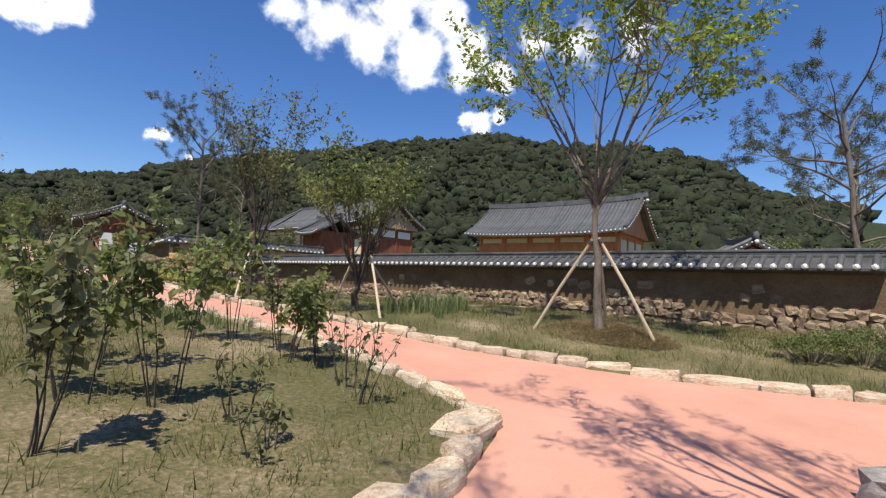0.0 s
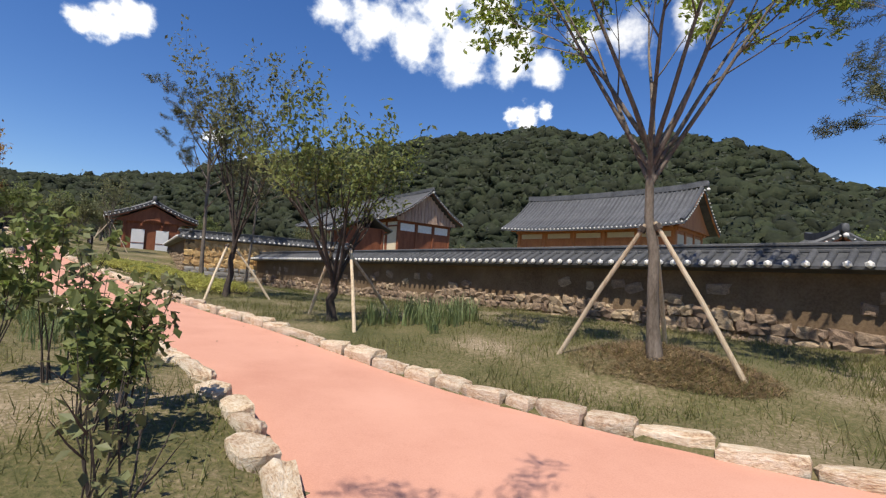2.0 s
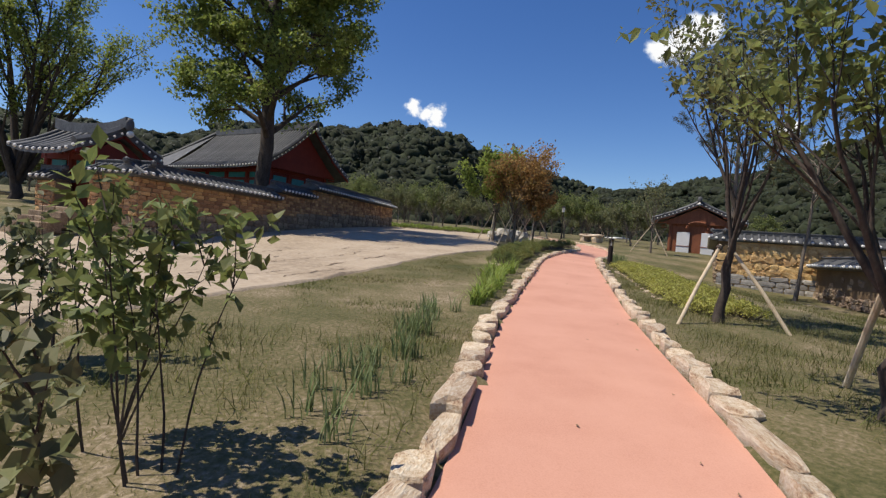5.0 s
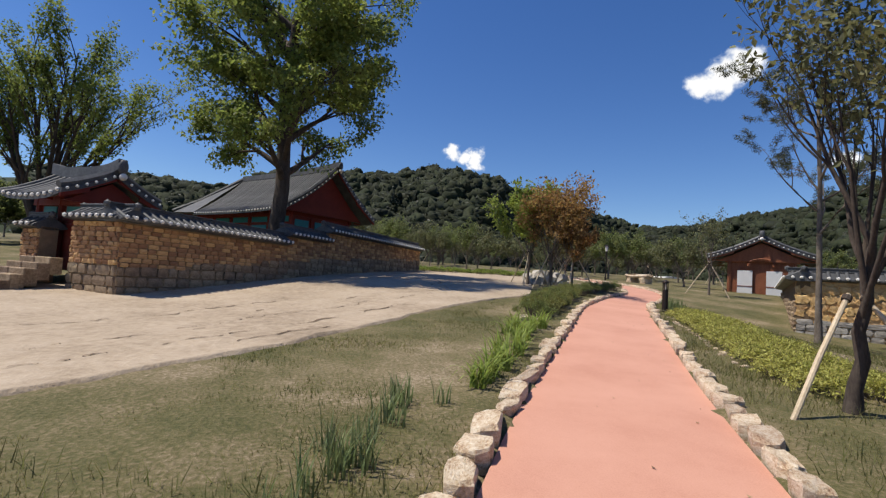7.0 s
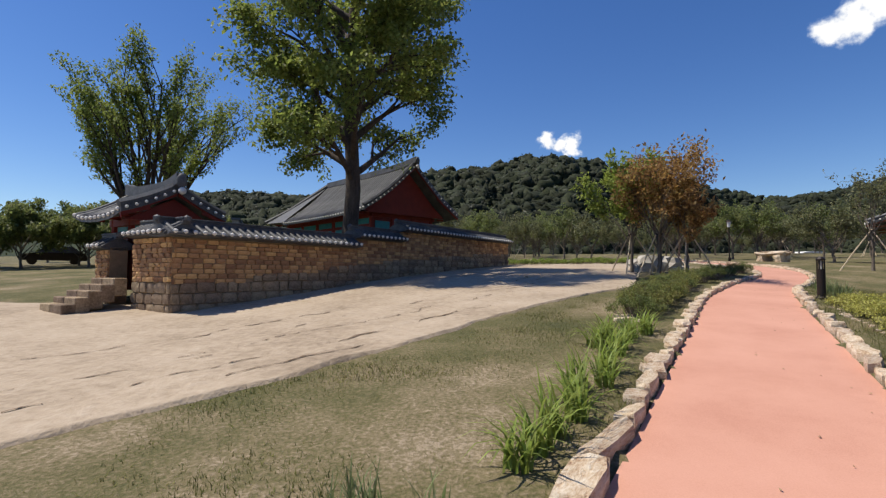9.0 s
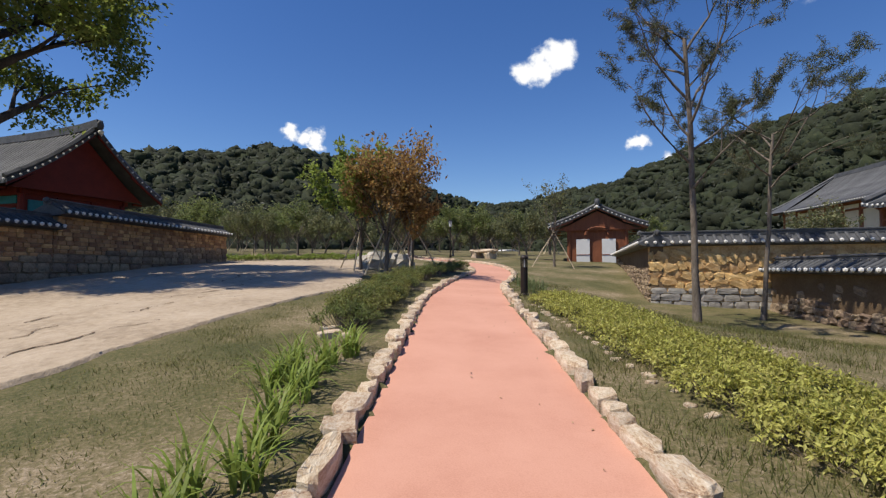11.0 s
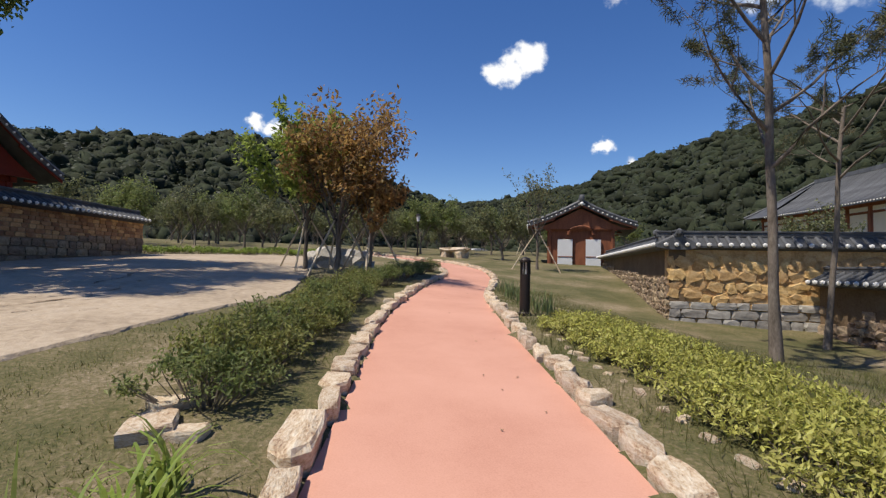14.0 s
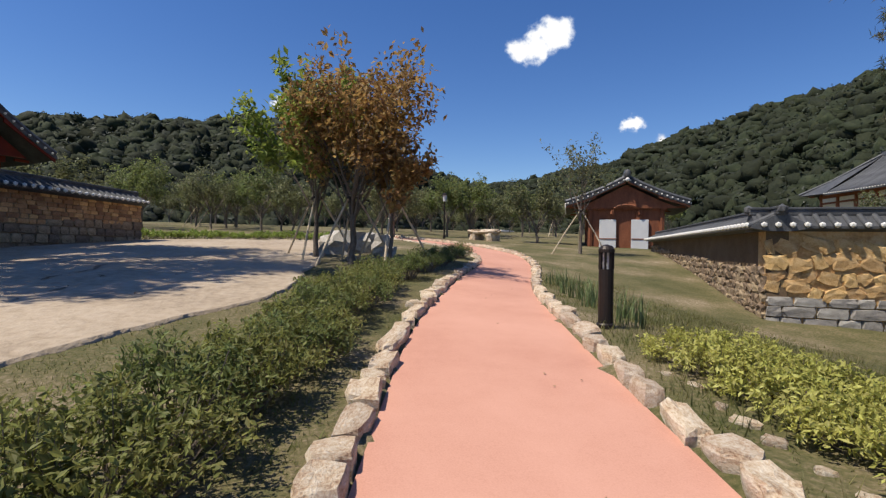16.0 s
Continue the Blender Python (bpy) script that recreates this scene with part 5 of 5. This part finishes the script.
for i in range(34):
    f = rr.random()
    x, y = -2.3 - 5.2 * f + rr.uniform(-0.2, 0.2), 5.95 + 1.35 * f + rr.uniform(-0.35, 0.25)
    clump(x, y, 580 + i, 14, 0.32, 0.013, 0.45, M_IRIS, "young iris clump in sandy grass", "iris")
for i in range(16):
    f = rr.random()
    x, y = -18.2 - 5.6 * f + rr.uniform(-0.2, 0.2), 14.85 + 2.2 * f + rr.uniform(0.0, 0.5)
    clump(x, y, 620 + i, 18, 0.5, 0.016, 0.4, M_IRIS, "weedy grass clump behind the kerb", "iris")


# ---- grass on the lawns ----
grng = np.random.default_rng(77)
N = 520000
gxp = grng.uniform(-26, 6.5, N)
gyp = grng.uniform(0.5, 20, N)
P2 = np.stack([gxp, gyp], 1)
se = np.array(sorted(SAND_E))
ok = (off_path(P2) > 0.12) & (gyp > np.interp(gxp, se[:, 0], se[:, 1]) + 0.05)
dens = np.array([noise.noise((x * 0.55, y * 0.55, 2)) + 0.5 * noise.noise((x * 1.9, y * 1.9, 4)) for x, y in P2])
ok &= dens + grng.uniform(-0.35, 0.35, N) > -0.16
P2 = P2[ok]
n = len(P2)
z = np.array([land(x, y) for x, y in P2]) + 0.03
hgt = grng.uniform(0.02, 0.06, n) * (1 + 0.7 * np.clip(dens[ok], -0.5, 1))
w = grng.uniform(0, 6.28, n)
lean = grng.normal(size=(n, 2)) * 0.025
hw = grng.uniform(0.003, 0.008, n)
B = np.column_stack([P2, z])
side = np.column_stack([np.cos(w) * hw, np.sin(w) * hw, np.zeros(n)])
V = np.stack([B - side, B + side, B + np.column_stack([lean, hgt])], 1).reshape(-1, 3)
tagged(mesh("lawn_grass", V, np.arange(n * 3).reshape(-1, 3).tolist(), M_GRASS), "short dry lawn grass in patches", "grass", kind="stuff")

# longer unmown grass under the trees and shrubs
N = 150000
P3 = np.column_stack([grng.uniform(-24, 7, N), grng.uniform(1.0, 19, N)])
right_edge = np.array(sorted(EDGE_R))
beyond = P3[:, 1] > np.interp(P3[:, 0], right_edge[:, 0], right_edge[:, 1])
corner = (P3[:, 0] > -5.5) & (P3[:, 1] < 7.5)
patch = np.array([noise.noise((x * 0.9, y * 0.9, 12)) + 0.6 * noise.noise((x * 2.6, y * 2.6, 14)) for x, y in P3])
keep = (off_path(P3) > 0.3) & (beyond | corner) & (patch + grng.uniform(-0.2, 0.2, N) > 0.0) & (P3[:, 1] < 12.4 - 0.46 * (P3[:, 0] - 7.2) - 0.6)
P3 = P3[keep]
n = len(P3)
B = np.column_stack([P3, np.array([land(x, y) for x, y in P3]) + 0.03])
w, hw = grng.uniform(0, 6.28, n), grng.uniform(0.003, 0.007, n)
side = np.column_stack([np.cos(w) * hw, np.sin(w) * hw, np.zeros(n)])
tip = np.column_stack([grng.normal(size=(n, 2)) * 0.06, grng.uniform(0.06, 0.2, n)])
V = np.stack([B - side, B + side, B + tip], 1).reshape(-1, 3)
tagged(mesh("long_grass", V, np.arange(n * 3).reshape(-1, 3).tolist(), M_GRASS), "long unmown grass in tufts under the trees", "grass", kind="stuff")

# dry straw heaped round the young tree
N = 9000
w, f = grng.uniform(0, 6.28, N), np.sqrt(grng.random(N))
P4 = np.column_stack([2.15 + 1.15 * f * np.cos(w), 9.5 + 0.75 * f * np.sin(w)])
B = np.column_stack([P4, np.array([land(x, y) for x, y in P4]) + 0.05 + grng.uniform(0, 0.06, N) * (1 - f)])
w, hw = grng.uniform(0, 6.28, N), grng.uniform(0.003, 0.006, N)
side = np.column_stack([np.cos(w) * hw, np.sin(w) * hw, np.zeros(N)])
tip = np.column_stack([-np.sin(w) * 0.14, np.cos(w) * 0.14, grng.uniform(-0.01, 0.07, N)])
V = np.stack([B - side, B + side, B + tip], 1).reshape(-1, 3)
tagged(mesh("straw_mulch", V, np.arange(N * 3).reshape(-1, 3).tolist(), M_STRAW), "brown dry straw heaped round a young tree", "straw", kind="stuff")

# broken pale stones along the foot of the golden hedge
edging = thing("hedge_edging", Matrix(), "half-buried pale stones along the foot of the hedge", "edging", kind="structure")
er = random.Random(31)
for i in range(22):
    f = i / 21
    x, y = -16.6 + 6.4 * f + er.uniform(-0.06, 0.06), 14.08 - 1.9 * f + er.uniform(-0.07, 0.05)
    share("edging_stone", er.choice(KERB_MESHES), edging, pose(x, y, land(x, y) + 0.035, er.uniform(-8, 8), er.uniform(-8, 8), er.uniform(0, 360)) @ Matrix.Diagonal((er.uniform(0.08, 0.2), er.uniform(0.06, 0.12), 0.08, 1)))

# ---- boulders and loose stones ----
for i, (x, y, s) in enumerate(((-30.2, 13.2, 1.5), (-31.6, 14.2, 1.3), (-29.2, 12.6, 0.9), (4.0, 3.95, 0.5), (-32.4, 13.0, 1.1), (-28.6, 14.1, 0.7))):
    me = rock(700 + i, 1, 0.8, 0.7, 0.14, 2)
    me.materials.append(M_ASHLAR)
    ob = new("boulder", me)
    ob.matrix_basis = pose(x, y, land(x, y) + 0.12 * s, 0, 0, 40 * i) @ Matrix.Diagonal((s, s, s, 1))
    tagged(ob, "pale weathered boulder lying in the grass", "boulder")

# ---- far things ----
gh = thing("greenhouse", pose(-112, 54, 5.0, 0, 0, 20), "long low white greenhouse in the distance", "greenhouse")
arc = [(0, 4 * math.cos(a), 1.6 * math.sin(a)) for a in np.linspace(0, math.pi, 9)]
vs = [(x, y, z) for x in (0, 7) for _, y, z in arc]
mesh("cover", vs, [(i, i + 1, 10 + i, 9 + i) for i in range(8)] + [tuple(range(9)), tuple(range(9, 18))[::-1]], M_WHITE, gh)
apt = thing("apartment_building", pose(-120, -75, 2, 0, 0, 30), "grey apartment block far behind the trees", "building")
boxpart("wall", (0, 0, 6, 24, 12, 14), M_ASHLAR, apt)
boxpart("roof", (0, 0, 13.3, 24.6, 12.6, 0.6), M_TILE, apt)
for fl in range(4):
    for k in range(6):
        boxpart("window", (-10 + 4 * k, 6.02, 2.4 + 3 * fl, 2.2, 0.1, 1.5), M_BLACK, apt)
        boxpart("window", (12.02, -5 + 2 * k, 2.4 + 3 * fl, 0.1, 1.2, 1.5), M_BLACK, apt)

for k, (x, y, a, b) in enumerate(((-14.55, 9.5, 0.62, 0.34), (-14.95, 9.55, 0.34, 0.26), (-14.3, 9.72, 0.3, 0.2))):
    ob = new("flat_stone", KERB_MESHES[k])
    ob.matrix_basis = pose(x, y, land(x, y) + 0.05, 3, -3, 30 * k) @ Matrix.Diagonal((a, b, 0.13, 1))
    tagged(ob, "flat pale stone half buried beside the azaleas", "stone")
# a few dry leaves blown over the paving
vs, fs = [], []
for k in range(46):
    f = er.random()
    x, y = -2 - 22 * f, 7.9 + 7.4 * f + 1.0 * f * f + er.uniform(-0.9, 0.7)
    if off_path(np.array([[x, y]]))[0] > -0.1:
        continue
    w, r, o = er.uniform(0, 6.28), er.uniform(0.012, 0.025), len(vs)
    for q, (c, hz) in enumerate(((1, 0.01), (0.5, 0.004), (1, 0.012), (0.5, 0.004))):
        vs.append((x + r * c * math.cos(w + q * 1.57), y + r * c * math.sin(w + q * 1.57), land(x, y) + 0.004 + hz))
    fs.append((o, o + 1, o + 2, o + 3))
tagged(mesh("fallen_leaves", vs, fs, M_STRAW), "small dry leaves scattered on the paving", "leaves", kind="stuff")
# rock slab on two stones beyond the bend of the path
table = thing("stone_table", pose(-42.4, 23.6, land(-42.4, 23.6), 0, 0, 25), "flat pale rock slab resting on two stones", "rock")
for k, (x, sx, sz, z) in enumerate(((0, 2.3, 0.3, 0.62), (-0.7, 0.5, 0.6, 0.22), (0.65, 0.55, 0.6, 0.22))):
    me = rock(760 + k, sx, 0.9, sz, 0.08, 2)
    me.materials.append(M_STONE)
    ob = new("slab" if k == 0 else "support_stone", me)
    ob.parent = table
    ob.matrix_basis = pose(x, 0, z)
# garden lamp post
post = thing("street_lamp", pose(-44.0, 21.4, land(-44.0, 21.4)), "dark metal garden lamp post with a lantern head", "lamp")
mesh("pole", *tube([(0, 0, -0.1), (0, 0, 0.3), (0, 0, 0.32), (0, 0, 2.5)], [0.09, 0.09, 0.05, 0.045], 10), M_BLACK, post)
mesh("lantern", *tube([(0, 0, 2.5), (0, 0, 2.9)], [0.1, 0.14], 8), M_PAPER, post, label="pale frosted lantern")
mesh("cap", *tube([(0, 0, 2.9), (0, 0, 2.94), (0, 0, 3.05)], [0.2, 0.19, 0.03], 8), M_BLACK, post)
# low clipped planting at the far end of the yard
for i in range(12):
    bush(-36.4 - 1.6 * i / 11 + rr.uniform(-0.3, 0.3), 5.9 + 7.6 * i / 11, rr.uniform(0.6, 0.85), rr.uniform(0.3, 0.45), 800 + i, M_BLADE, "low light green clump at the yard's end", "ground_cover", 10, 0.05, 40, "planting at the yard's end")
# leafy trees and a parked car beyond the shrine gate
leafy = tree("garden_tree", -33.0, -22.0, "leafy garden tree with a dense green crown", 91, 1.3, 0.09, 10, 1.9, 2, 4, 0.6, 0.14, 0.03, M_BARK, M_MIDLEAF, 16, 0.11, 0.42, (0, 0), 0.75, 0.6, 0.55, 0.4, group="trees beyond the gate")
for k, (x, y) in enumerate(((-30.5, -24.5), (-36, -20.5), (-35.5, -25.5), (-39, -18.5), (-32.5, -29), (-28.5, -27.5), (-40, -24), (-43, -20))):
    copy_thing(leafy, pose(x, y, land(x, y), 0, 0, 70 * k))
car = thing("car", pose(-37.0, -29.5, land(-37.0, -29.5) + 0.05, 0, 0, 140), "dark grey parked car beyond the yard", "car")
prof = ((-2.1, 0.35), (-2.15, 0.75), (-1.3, 0.9), (1.9, 0.92), (2.1, 0.6), (2.05, 0.33))
mesh("body", [(x, y, z) for y in (-0.85, 0.85) for x, z in prof], [tuple(range(6)), tuple(range(6, 12))[::-1]] + [(i, 6 + i, 6 + (i + 1) % 6, (i + 1) % 6) for i in range(6)], M_BLACK, car, label="dark grey painted body")
prof = ((-1.25, 0.9), (-0.5, 1.42), (1.1, 1.44), (1.75, 0.92))
mesh("cabin", [(x, y * (1 if z < 1 else 0.82), z) for y in (-0.8, 0.8) for x, z in prof], [(0, 1, 2, 3), (7, 6, 5, 4)] + [(i, 4 + i, 4 + (i + 1) % 4, (i + 1) % 4) for i in range(4)], M_TILE, car, label="grey tinted windows and roof")
for x in (-1.35, 1.3):
    for y in (-0.8, 0.8):
        mesh("wheel", *tube([(x, y - 0.1, 0.31), (x, y + 0.1, 0.31)], [0.31, 0.31], 14), M_BLACK, car)
